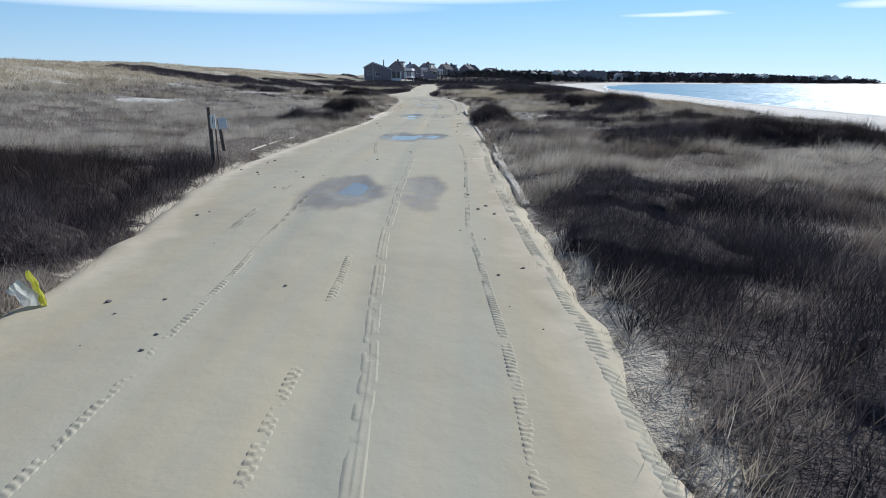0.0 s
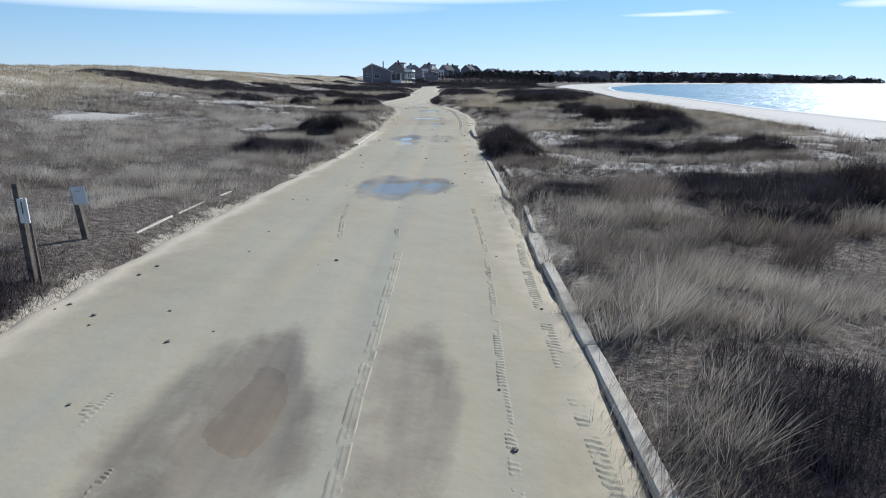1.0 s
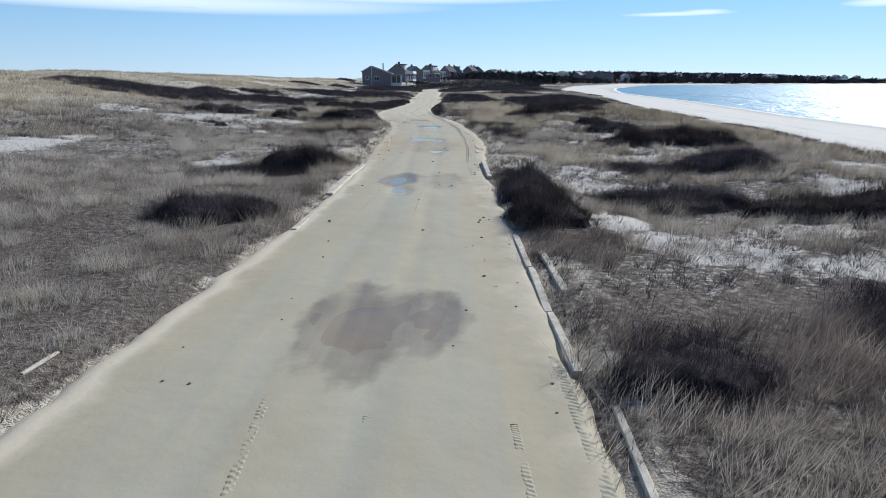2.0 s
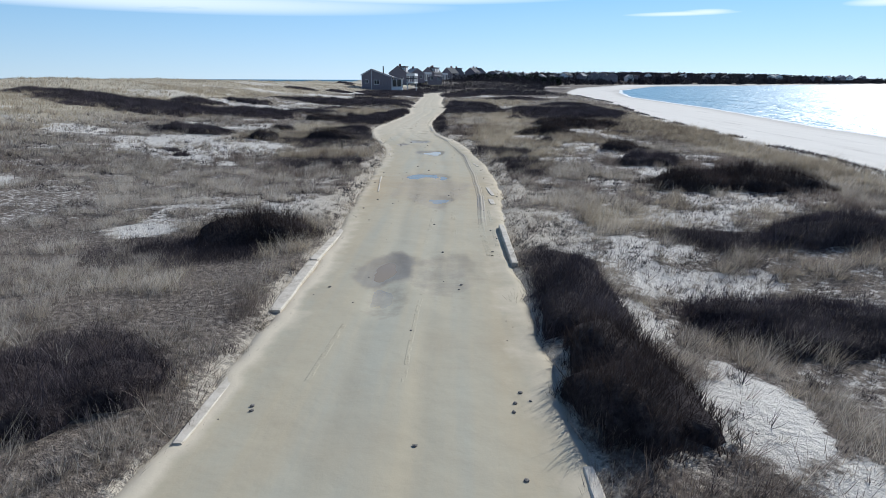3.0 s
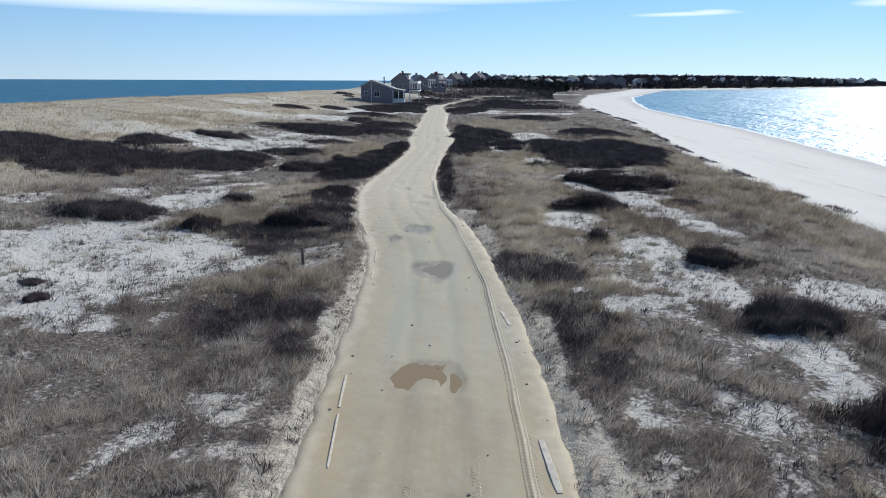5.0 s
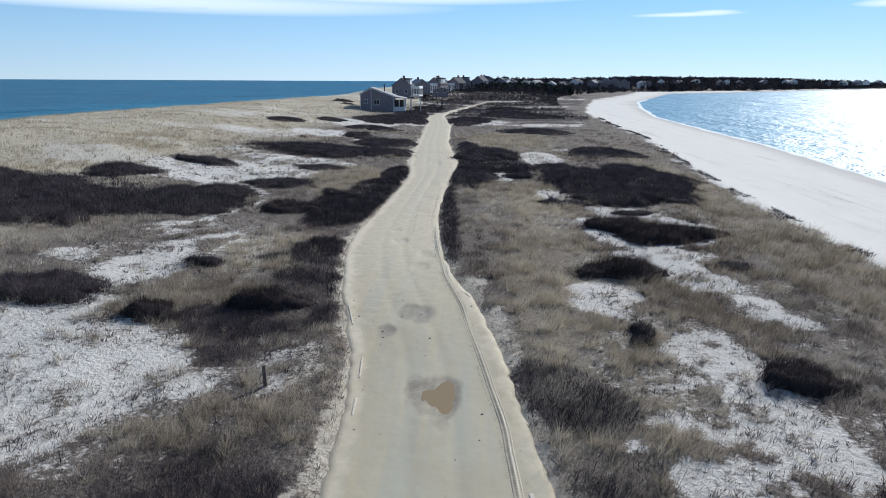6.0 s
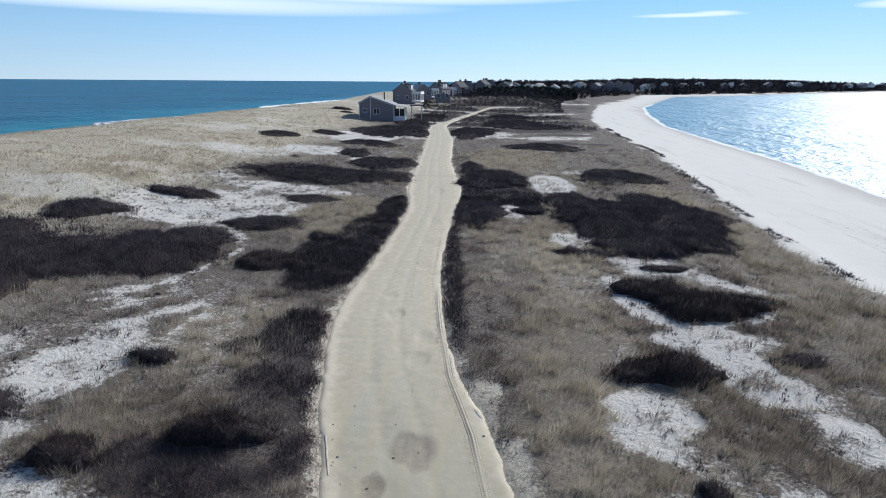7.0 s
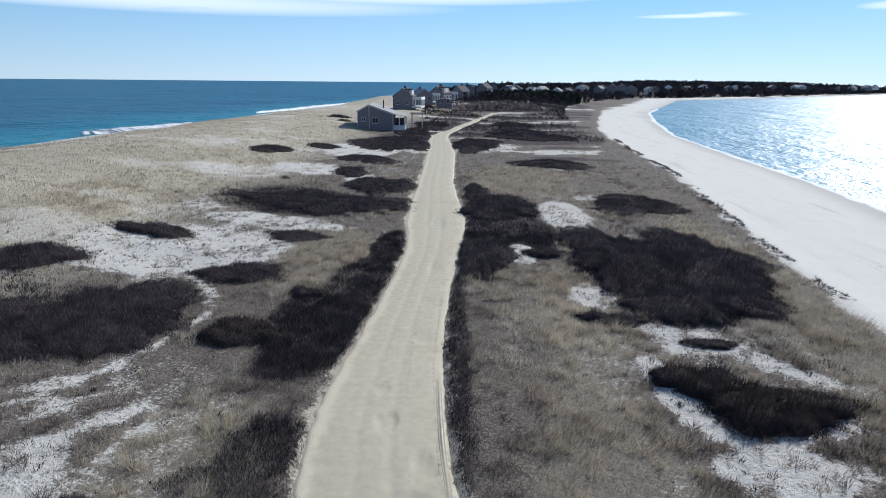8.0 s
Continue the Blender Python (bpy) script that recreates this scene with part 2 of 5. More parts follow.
M_BAY = water_material("bay_water", (0.10, 0.24, 0.32), (0.15, 0.30, 0.37), 0.55, 0.95, 0.32, 0.36, 0.8)
M_KERB = plain("weathered_timber", ((0.38, 0.335, 0.26), (0.55, 0.495, 0.41), (0.63, 0.58, 0.49)), 5.0, 0.9, 0.2, 0.01)
M_POST = plain("grey_old_wood", ((0.07, 0.058, 0.048), (0.14, 0.12, 0.10), (0.22, 0.19, 0.165)), 9.0, 0.9, 0.2, 0.01)
M_PANEL = plain("painted_white_board", ((0.55, 0.55, 0.53), (0.72, 0.72, 0.70), (0.8, 0.8, 0.78)), 4.0, 0.6, 0.4)
M_STONE = plain("grey_stone", ((0.07, 0.065, 0.06), (0.17, 0.155, 0.14), (0.3, 0.28, 0.25)), 9.0, 0.85, 0.3, 0.01)


# ---- lie of the land ----
_lattice = np.random.RandomState(7).rand(256, 256)


def vnoise(x, y, scale, octaves=3):
    """Smooth noise over the plan, 0 to 1."""
    x, y = np.asarray(x, float) / scale + 91.3, np.asarray(y, float) / scale + 37.7
    total, amp, norm = 0.0, 1.0, 0.0
    for _ in range(octaves):
        i, j = np.floor(x).astype(int), np.floor(y).astype(int)
        u, v = x - i, y - j
        u, v = u * u * (3 - 2 * u), v * v * (3 - 2 * v)
        a, b = _lattice[i % 256, j % 256], _lattice[(i + 1) % 256, j % 256]
        c, d = _lattice[i % 256, (j + 1) % 256], _lattice[(i + 1) % 256, (j + 1) % 256]
        total = total + amp * ((a * (1 - u) + b * u) * (1 - v) + (c * (1 - u) + d * u) * v)
        norm += amp
        amp, x, y = amp * 0.5, x * 2.03 + 5.2, y * 2.03 + 1.7
    return total / norm


def smooth(a, b, v):
    s = np.clip((np.asarray(v, float) - a) / (b - a), 0, 1)
    return s * s * (3 - 2 * s)


# edges of the sand road along its way (y, x)
ROAD_L = np.array([(-60, -3.6), (-4, -3.1), (1, -3.5), (4.4, -4.3), (9, -4.3), (18, -4.0), (21, -3.6), (31, -3.6), (40, -4.1), (50, -4.6), (55, -5.1),
                   (60, -6.4), (66, -7.7), (72, -8.4), (80, -7.9), (91, -7.2), (101, -7.1), (111, -8.4), (131, -8.8), (177, -10.3), (200, -11.6),
                   (211, -11.8), (225, -8.4), (250, -4.6), (309, 5.4), (340, 10.3)])
ROAD_R = np.array([(-60, 1.9), (-4, 1.9), (8, 1.7), (20, 1.5), (30, 1.2), (37, 1.5), (40, 1.6), (47, 1.2), (55, 0.3), (61, -0.6), (66, -2.1), (73, -2.9),
                   (80, -3.3), (90, -3.1), (101, -2.5), (110, -2.1), (120, -3.1), (131, -4.1), (172, -4.9), (190, -6.2), (203, -7.7), (215, -7.6),
                   (230, -5.4), (250, -2.4), (309, 7.2), (340, 12.0)])
SHORE = np.array([(-400, 32), (0, 41), (60, 45), (93, 46.5), (126, 51), (148, 54), (182, 56), (235, 60), (303, 74), (374, 92), (609, 184), (668, 258),
                  (1029, 638), (1700, 1500)])
SEA = -1.3
ROAD_END = 330


def softened(y, table):
    """An interpolated edge, with its corners rounded."""
    y = np.asarray(y, float)
    w = 1.5 + np.clip(y - 60, 0, 80) / 20
    return sum(np.interp(y + k * w, table[:, 0], table[:, 1]) for k in (-1, -0.5, 0, 0.5, 1)) / 5


def road_left(y):
    return softened(y, ROAD_L) + 0.35 * (vnoise(0 * y, y, 2.2) - 0.5) + 0.22 * (vnoise(0 * y, y, 0.6) - 0.5)


def road_right(y):
    return softened(y, ROAD_R) + 0.3 * (vnoise(0 * y + 40, y, 2.2) - 0.5) + 0.18 * (vnoise(0 * y + 40, y, 0.6) - 0.5)


def off_road(x, y):
    """Metres beyond the edge of the road; negative on it."""
    d = np.maximum(road_left(y) - x, x - road_right(y))
    return np.where(np.asarray(y) > ROAD_END, 50.0, d)


def bay_side(x, y):
    """Metres inland of the bay's water line."""
    y = np.asarray(y, float)
    return (np.interp(y, SHORE[:, 0], SHORE[:, 1]) - x) * np.interp(y, [0, 300, 450, 650, 1100], [0.99, 0.97, 0.92, 0.72, 0.66])


DUNE_X = [-135, -105, -90, -74, -64, -52, -40, -28, -20, -12, 0]
DUNE_Z = [-4, SEA, 0.3, 3.3, 4.3, 3.8, 2.6, 1.1, 0.4, 0, 0]


def land(x, y):
    """Height of the ground."""
    x, y = np.asarray(x, float), np.asarray(y, float)
    shift = np.interp(y, [0, 220, 256, 391, 539, 900, 1700], [0, 0, 6, 14, 39, 150, 500])
    dune = np.interp(x - shift, DUNE_X, DUNE_Z)
    dune = np.where(dune > 0, dune * np.interp(y, [120, 200, 300, 420], [1, 0.9, 0.75, 0.6]), dune)
    d = bay_side(x, y)
    wide = np.interp(y, [0, 350, 700], [1.0, 1.0, 0.45])
    shore = np.interp(d / wide, [-60, -14, 0, 19, 22, 27], [-4, -2.4, SEA, -0.30, -0.02, 0])
    z = np.minimum(dune, 0) + np.maximum(dune, 0) + shore
    inland = smooth(40, 260, d) * smooth(520, 800, y) * smooth(-100, 60, x - shift)
    z = z + 8.5 * inland * (0.75 + 0.5 * vnoise(x, y, 160))
    z = z + 3.2 * smooth(335, 390, y) * smooth(35, 80, d) * smooth(-85, -55, x - shift) * smooth(900, 600, y)
    off = off_road(x, y)
    wild = smooth(0.3, 4.0, off) * smooth(22, 30, d) * smooth(-1.0, 0.5, z)
    z = z + wild * (0.55 * (vnoise(x, y, 6.5) - 0.45) + 0.20 * (vnoise(x + 50, y, 1.6) - 0.5))
    z = z - 0.45 * smooth(1.0, 0.4, np.hypot((x - 8.2) / 6.2, (y - 25) / 7))      # a swale beside the track
    dunes = smooth(-26, -45, x - shift) * smooth(-1, 1, z)
    z = z + dunes * (1.2 * (vnoise(x, y + 20, 17) - 0.6) + 0.5 * (vnoise(x, y, 5) - 0.5))
    z = z + 0.14 * smooth(0.05, 0.9, off) * smooth(26, 30, d) - 0.16 * smooth(0.25, -0.3, off)
    z = z + 0.05 * (vnoise(x, y, 4.0) - 0.5) * smooth(24, 15, d) * smooth(0, 4, d)
    return z


def blot(x, y, spots, rag=1.0):
    """1 inside a set of round spots (x, y, half width, half depth) with ragged rims, falling to 0 outside."""
    x, y = np.asarray(x, float), np.asarray(y, float)
    best = np.zeros(x.shape)
    for cx, cy, rx, ry in spots:
        near = np.flatnonzero((np.abs(x - cx) < 1.8 * rx) & (np.abs(y - cy) < 1.8 * ry))
        u, v = x[near], y[near]
        ragged = rag * min(1.0, 1.1 / math.sqrt(rx * ry)) * (0.9 * (vnoise(u, v, 1.7) - 0.5) + 0.6 * (vnoise(u + 9, v, 0.5) - 0.5))
        r = np.sqrt(((u - cx) / rx) ** 2 + ((v - cy) / ry) ** 2)
        best[near] = np.maximum(best[near], smooth(1.25, 0.85, r + ragged))
    return best


def bands(x, y, strokes):
    """1 along a set of straight bands (x, y, x, y, half width) with ragged sides."""
    x, y = np.asarray(x, float), np.asarray(y, float)
    best = np.zeros(x.shape)
    for x0, y0, x1, y1, w in strokes:
        near = np.flatnonzero((x > min(x0, x1) - 3 * w) & (x < max(x0, x1) + 3 * w) & (y > min(y0, y1) - 3 * w) & (y < max(y0, y1) + 3 * w))
        u, v = x[near], y[near]
        k = np.clip(((u - x0) * (x1 - x0) + (v - y0) * (y1 - y0)) / ((x1 - x0) ** 2 + (y1 - y0) ** 2), 0, 1)
        r = np.hypot(u - x0 - k * (x1 - x0), v - y0 - k * (y1 - y0)) / w + 0.9 * (vnoise(u, v, 0.9) - 0.5)
        best[near] = np.maximum(best[near], smooth(1.4, 0.7, r))
    return best


# open sand, half-open sand and dark heath among the grass: x, y, half width, half depth; paths and bands: x, y, x, y, half width
OPEN_SAND_A = [(-17.9, 67.3, 1.6, 1.6), (-24.5, 95.5, 7.5, 6.7), (-26, 90.5, 5.4, 2.9), (-20.6, 105.4, 6.9, 2.6), (-26.3, 139.4, 5.1, 4.9), (-23.1,
    168.9, 6.6, 12.9), (-17.3, 134.2, 2.4, 3.6), (8.6, 113.3, 2.7, 7.4), (2.6, 97.9, 1.3, 3.6), (6.7, 87.6, 1.5, 2.5), (11.4, 68.6, 2.7, 1), (14.2, 72.9,
    0.9, 1), (11, 80.3, 2, 1.9), (9.1, 68.9, 1.3, 1), (-14.1, 54.2, 2, 3), (-18.8, 62.5, 1.1, 2.6), (-22.1, 64.9, 1.7, 0.8), (-10.8, 52.5, 1.4, 1), (5.5,
    61, 1.8, 2.2), (10.6, 66.3, 1.4, 3.3), (11.5, 63.8, 1.8, 1.5), (12.3, 60.6, 1.2, 1.5)]
OPEN_SAND_B = [(8.7, 53.7, 1.2, 1.2), (13.2, 58.6, 0.8, 0.9), (-20.8, 53.8, 2.5, 2), (-15, 49.9, 3.2, 4.5), (-12.9, 52.8, 2, 3.2), (-26.1, 61.4, 1.1,
    2.1), (-18.3, 62.8, 1.7, 1.9), (-13.4, 45.3, 1.5, 0.8), (8.6, 50.7, 1.4, 2.8), (9.5, 44.2, 1.2, 1), (9.4, 41.7, 0.5, 1.7), (13.4, 49.4, 1.3, 1.9),
    (-18.5, 53.1, 3.3, 5.5), (-26.7, 55.5, 2.2, 2.2), (-9.7, 31, 1.2, 0.7), (9.2, 40.4, 0.9, 2.2), (9.3, 43.8, 0.7, 1.1), (8.2, 50.4, 1, 2.6), (4.6, 28,
    1.2, 1.2), (6, 27.7, 1.3, 0.9), (4, 29.5, 0.9, 1.1), (3.7, 25, 0.4, 1)]
OPEN_SAND_C = [(10.7, 35.9, 1.7, 1.7), (-19.8, 34.8, 1.8, 4.2), (-14.9, 46.4, 1.4, 1.1), (9.2, 38.6, 0.7, 2.5), (5.6, 19, 1.7, 1.5), (8.3, 17.5, 1.7,
    1), (13.3, 23.6, 1.4, 4.5), (9.5, 24.6, 0.8, 1.1), (-19.4, 25, 1.1, 0.3), (3.2, 31, 0.9, 2.2), (5.4, 30.2, 1.3, 1), (8, 33.5, 1.8, 1.4), (4.2, 21.6, 0.9, 1.6), (8.6, 21.2, 1.6, 1.2), (6.6, 28.1, 2.0, 0.9)]
HALF_SAND_A = [(-29.6, 112.6, 3.1, 4.6), (-34.5, 131.8, 6, 5.2), (-41.5, 159.5, 5.1, 10), (-19.3, 71.9, 2, 1.9), (-15.9, 69.5, 1.2, 2.2), (13, 122.6,
    2.1, 4.5), (8.4, 55.5, 1.7, 2), (6, 53, 1, 0.7), (-7.1, 54, 1.6, 2), (-16.6, 63.7, 1.5, 2.5), (-6.6, 41, 1.3, 1.7), (-5.2, 38.4, 1.2, 0.9), (-9.1,
    37.6, 0.7, 0.5), (-7.6, 38.8, 1.1, 1.3), (5.5, 48.6, 2.2, 2.3), (3.4, 40, 0.8, 1.6), (9.4, 47.8, 1.2, 1.7), (6.6, 41.3, 1, 1.6), (-21.7, 47.3, 1.5,
    2.1), (-9.2, 33.6, 2.4, 2.1), (-3.8, 25.9, 0.3, 1), (3.1, 36.1, 1, 3)]
HALF_SAND_B = [(2.5, 31.3, 1.1, 2.2), (14.2, 47.7, 1.9, 1.9), (6, 35, 1.2, 2.7), (-6, 34.8, 1, 2.4), (-29.8, 41.9, 1.2, 0.3), (2.3, 17.7, 0.3, 2.5),
    (2.1, 10.6, 0.3, 1), (2.2, 8.8, 0.3, 0.7), (2.2, 7.4, 0.3, 0.3)]
HEATH_SOLID = [(7.8, 31.0, 2.2, 0.9), (-8.6, 99.1, 1.5, 5.5), (-9.4, 90, 2.3, 5.2), (-10.7, 83.3, 2.9, 4.2), (-10.6, 77.6, 2.2, 3), (-9.4, 80, 1.2, 3.5), (-10.0, 68.6, 1.6, 2.4), (2.1, 26.4, 0.7, 1.8),
    (2.7, 51.4, 1.7, 1.8), (6.9, 14.2, 1.3, 2.2), (2.9, -0.3, 0.8, 2.0), (-5.5, 3.8, 1.3, 3.8), (-4.4, 0.3, 0.9, 1.6), (-7, 2, 3, 3), (4.4, -0.6, 1.1, 1.3), (2.6, 28.4, 0.9, 1.2), (1.9, 52.9, 1.6, 1.4), (-10.2, 57.2, 1.5, 1.6), (5.2, -3.2, 1.7, 1.6), (3.3, -5.2, 0.8, 1.0)]
HEATH_THIN = [(-10.3, 66.6, 2, 1.5), (-10, 68, 1.8, 3.5), (-9, 60, 2.5, 2.7), (-10.9, 57.6, 2.6, 2), (-7.4, 60.2, 1, 3), (2.8, 43.9, 1, 2.9), (-8.7, 61.9, 2.3, 5.5),
    (-10.5, 56.6, 2.6, 3), (-7.8, 46.7, 2.6, 2.2), (-5.5, 45.4, 1, 2.6), (-7.5, 28.9, 2.4, 1.4), (5.6, 25.6, 1, 1), (3.1, 45.7, 1.5, 3.2),
    (-6.2, 21.9, 1.3, 1.6), (3.2, 13.5, 0.8, 1.5), (4.8, 0.9, 1.1, 1.3), (5.0, -3.9, 2.2, 2.4), (3.4, -4.6, 0.8, 1.4), (2.9, -3.2, 0.6, 1.6), (2.7, 2.2, 0.5, 1.2), (5.9, 2.8, 2.2, 1.4)]
SAND_PATHS_A = [(-21.4, 70.4, -20.2, 72.2, 0.2), (-20.2, 72.2, -19.1, 74.8, 0.3), (-19.1, 74.8, -18.2, 78.5, 0.3), (-18.2, 78.5, -17.6, 82.3, 0.3),
    (-17.6, 82.3, -18.8, 85.6, 0.4), (-18.8, 85.6, -21, 88, 0.4), (8.8, 82.4, 10.5, 81.6, 0.6), (10.5, 81.6, 12.7, 79.1, 0.6), (12.7, 79.1, 14.5, 77.3,
    0.6), (14.5, 77.3, 16.3, 75.6, 0.5), (7.8, 77.8, 7.8, 73.8, 0.6), (7.8, 73.8, 8.5, 71.3, 0.6), (8.5, 71.3, 10.2, 70, 0.6), (-17.3, 56.9, -17.8, 60.5,
    0.6), (-17.8, 60.5, -19.2, 64.7, 0.6), (-19.2, 64.7, -16.7, 66.5, 0.7), (7.8, 77.5, 8.5, 71.6, 0.6), (8.5, 71.6, 10.6, 70, 0.5)]
SAND_PATHS_B = [(10.6, 70, 15.5, 72.9, 0.5), (8.3, 82.1, 12.5, 80.6, 0.4), (12.5, 80.6, 14.8, 78, 0.4), (2, 16.8, 2.1, 12, 0.2), (2.1, 12, 2, 9.6,
    0.2), (2, 9.6, 2.1, 8.1, 0.2), (2, 1, 2.2, -2, 0.2), (2.2, -2, 2.1, -3.8, 0.2), (2.1, -3.8, 2.2, -4.4, 0.2)]
HEATH_BANDS_A = [(-2.7, 88.2, -2.2, 78.6, 0.6), (-2.2, 78.6, -2, 72.8, 0.5), (-2, 72.8, -1.9, 67.1, 0.4), (-3, 90.9, -2.6, 77.2, 0.9), (-2.6, 77.2,
    -1.9, 68.3, 0.7)]
SPARSE = [(-6.2, 36, 2.0, 5), (5.5, 39, 5, 8), (6.5, 27, 5, 8), (-20, 50, 8, 13), (9, 49, 6, 9), (10, 62, 6, 8), (-17, 68, 6, 8), (-25, 98, 9, 13), (11, 77, 7, 7), (-18, 38, 8, 8),
          (13, 31, 6, 8), (11, 22, 7, 4), (-21, 158, 10, 18), (9, 116, 4, 10), (-18, 145, 8, 8), (8, 54, 5, 5), (-12, 50, 4, 6), (4.5, 19, 3, 3)]
SAND_RIM = [(2.5, 197.4, 4.2, 6), (6.5, 182.5, 3.2, 6.1), (13.4, 214.6, 4.7, 5.6), (13.1, 172.6, 3.5, 4.2), (-2, 243, 3.7, 7.7), (14.3, 150, 2.4, 4.2), (17, 30, 3, 4)]
BROWN = [(5.2, 60, 1.3, 6), (4.6, 8.4, 2.6, 2.6), (6.2, 8.5, 2.5, 1.6), (14, 66, 8, 9), (18, 72, 4, 14), (1.6, 68, 2.6, 8), (-9.5, 60, 4, 6)]
PALE = [(3, 80, 3, 8), (5, 106, 4, 7), (-13, 69, 3, 4), (-9, 14, 5, 6), (-14, 24, 8, 8), (6, 5.6, 4.5, 2.2), (-12, 38, 6, 5), (-10, 36, 5, 4), (12, 6.5, 5, 3), (-12, 8, 3, 4), (4.5, 35, 2.0, 4.5), (3.2, 62, 2, 9)]
SHOULDERS = [(-4.6, 39, 0.6, 4), (-4.8, 34.5, 1.0, 2.2), (2.1, 39.5, 0.6, 2.6), (1.9, 44, 0.4, 3), (0.4, 57, 0.7, 3), (-0.6, 62, 0.6, 3), (-5.0, 48, 0.4, 4), (1.9, 33.5, 0.5, 2.5)]
STRAW = [(4, 62, 3.2, 16), (-12.5, 68, 3.2, 4.5), (20, 75, 4, 40), (5, 84, 3, 8), (-13, 95, 4, 9), (6, 138, 7, 14)]
HEATH_FAR = [(-18, 190, 7, 20), (2, 110, 5, 14), (-22, 116, 9, 7), (-26, 79, 6, 5), (-34, 80, 7, 6), (13, 93, 6, 8)]


def clumped(x, y):
    """1 in the middle of a tussock clump, 0 between the clumps."""
    return smooth(0.43, 0.57, 0.7 * vnoise(x, y, 0.8, 2) + 0.3 * vnoise(x + 5, y, 2.6, 2))


def far_streaks(x, y):
    """Long low drifts beyond the bend of the track: high under scrub, low on open sand; 0.45 before it."""
    inside = smooth(150, 185, y) * smooth(460, 420, y) * smooth(23, 30, bay_side(x, y)) * smooth(-34, -24, x - np.interp(y, [150, 215, 430], [0, 14, -6]))
    return 0.45 + inside * (vnoise(x, 2.6 * y, 26, 4) - 0.45)


def bare(x, y):
    """1 on open sand."""
    return np.maximum(np.maximum(0.85 * smooth(0.395, 0.355, far_streaks(x, y)), blot(x, y, OPEN_SAND_A + OPEN_SAND_B + OPEN_SAND_C + SHOULDERS)), bands(x, y, SAND_PATHS_A + SAND_PATHS_B))


def heath_of(x, y):
    """1 under closed dark heath."""
    closed = np.maximum(np.maximum(blot(x, y, HEATH_SOLID), blot(x, y, HEATH_FAR)), 0.65 * bands(x, y, HEATH_BANDS_A))
    open_ = blot(x, y, HEATH_THIN) * (0.4 + 0.5 * smooth(0.38, 0.62, vnoise(x + 31, y, 1.0, 3)))
    return np.maximum(np.maximum(closed, open_), smooth(0.465, 0.50, far_streaks(x, y))) * (1 - bare(x, y))


def cover_of(x, y):
    """How much of the ground is overgrown: 0 bare sand, 1 closed grass."""
    off, d = off_road(x, y), bay_side(x, y)
    clumps = clumped(x, y)
    c = (1.0 - (0.42 - 0.40 * clumps) * blot(x, y, SPARSE)) * (1.0 - (0.60 - 0.48 * clumps) * blot(x, y, HALF_SAND_A + HALF_SAND_B + SAND_RIM))
    c = c * (1.0 - (0.96 - 0.45 * smooth(0.47, 0.62, vnoise(x + 3, y, 0.9, 3))) * bare(x, y))
    c = np.maximum(c, smooth(0.1, 0.6, heath_of(x, y)))
    c = c * smooth(-0.05, 0.35 + 0.55 * smooth(14, 26, y), off + 1.0 * (vnoise(x, y, 0.9, 3) - 0.5)) * smooth(21.5, 23.5, d + 2.5 * (vnoise(x, y, 3) - 0.5))
    shift = np.interp(y, [0, 220, 256, 391, 539, 900, 1700], [0, 0, 6, 14, 39, 150, 500])
    high = dune_straw(x, y)
    c = c * (1 - 0.55 * high * smooth(0.52, 0.66, vnoise(x, 1.6 * y, 9, 3)))
    return c * smooth(-80, -70, x - shift)


def dune_straw(x, y):
    """1 on the high dunes, which are covered in pale straw all over."""
    shift = np.interp(y, [0, 220, 539, 900], [0, 0, 39, 150])
    return smooth(-22, -36, x - shift + 8 * (vnoise(x, y, 12) - 0.5))


def straw_of(x, y):
    """Share of pale straw among the grass."""
    patches = 0.75 * smooth(0.52, 0.68, vnoise(x + 17, y, 7.0, 3)) * smooth(22, 36, y)
    return np.clip(np.maximum(np.maximum(dune_straw(x, y), 0.95 * blot(x, y, STRAW)), patches), 0, 1)


# ---- mesh helpers ----
def finish(me, mat, flat=True):
    if mat:
        me.materials.append(mat)
    me.polygons.foreach_set("use_smooth", [not flat] * len(me.polygons))
    me.update()
    return me


def array_mesh(name, verts, faces, mat, flat=True):
    """A mesh from arrays of corners and of faces that all have the same number of corners."""
    verts, faces = np.asarray(verts, np.float32), np.asarray(faces, np.int32)
    me = bpy.data.meshes.new(name)
    me.vertices.add(len(verts))
    me.vertices.foreach_set("co", verts.ravel())
    n = faces.shape[1]
    me.loops.add(faces.size)
    me.loops.foreach_set("vertex_index", faces.ravel())
    me.polygons.add(len(faces))
    me.polygons.foreach_set("loop_start", np.arange(0, faces.size, n, dtype=np.int32))
    me.update(calc_edges=True)
    return finish(me, mat, flat)


def grid_faces(nx, ny):
    i = np.arange((nx - 1) * (ny - 1))
    a = (i // (nx - 1)) * nx + i % (nx - 1)
    return np.stack([a, a + 1, a + nx + 1, a + nx], 1)


def add_attr(me, name, values):
    me.attributes.new(name, "FLOAT", "POINT").data.foreach_set("value", np.asarray(values, np.float32))


def part(name, bm, mat, parent, label=""):
    """One mesh object under a thing or a part."""
    if isinstance(bm, bmesh.types.BMesh):
        me = bpy.data.meshes.new(name)
        bm.to_mesh(me)
        bm.free()
        finish(me, mat)
    else:
        me = bm
    ob = new(name, me)
    ob.parent = parent
    if label:
        tagged(ob, label)
    return ob


def thing(name, at, label, category, group="", kind="", turn=0.0):
    ob = new(name)
    ob.matrix_world = pose(*at, 0, 0, turn)
    return tagged(ob, label, category, group, kind)


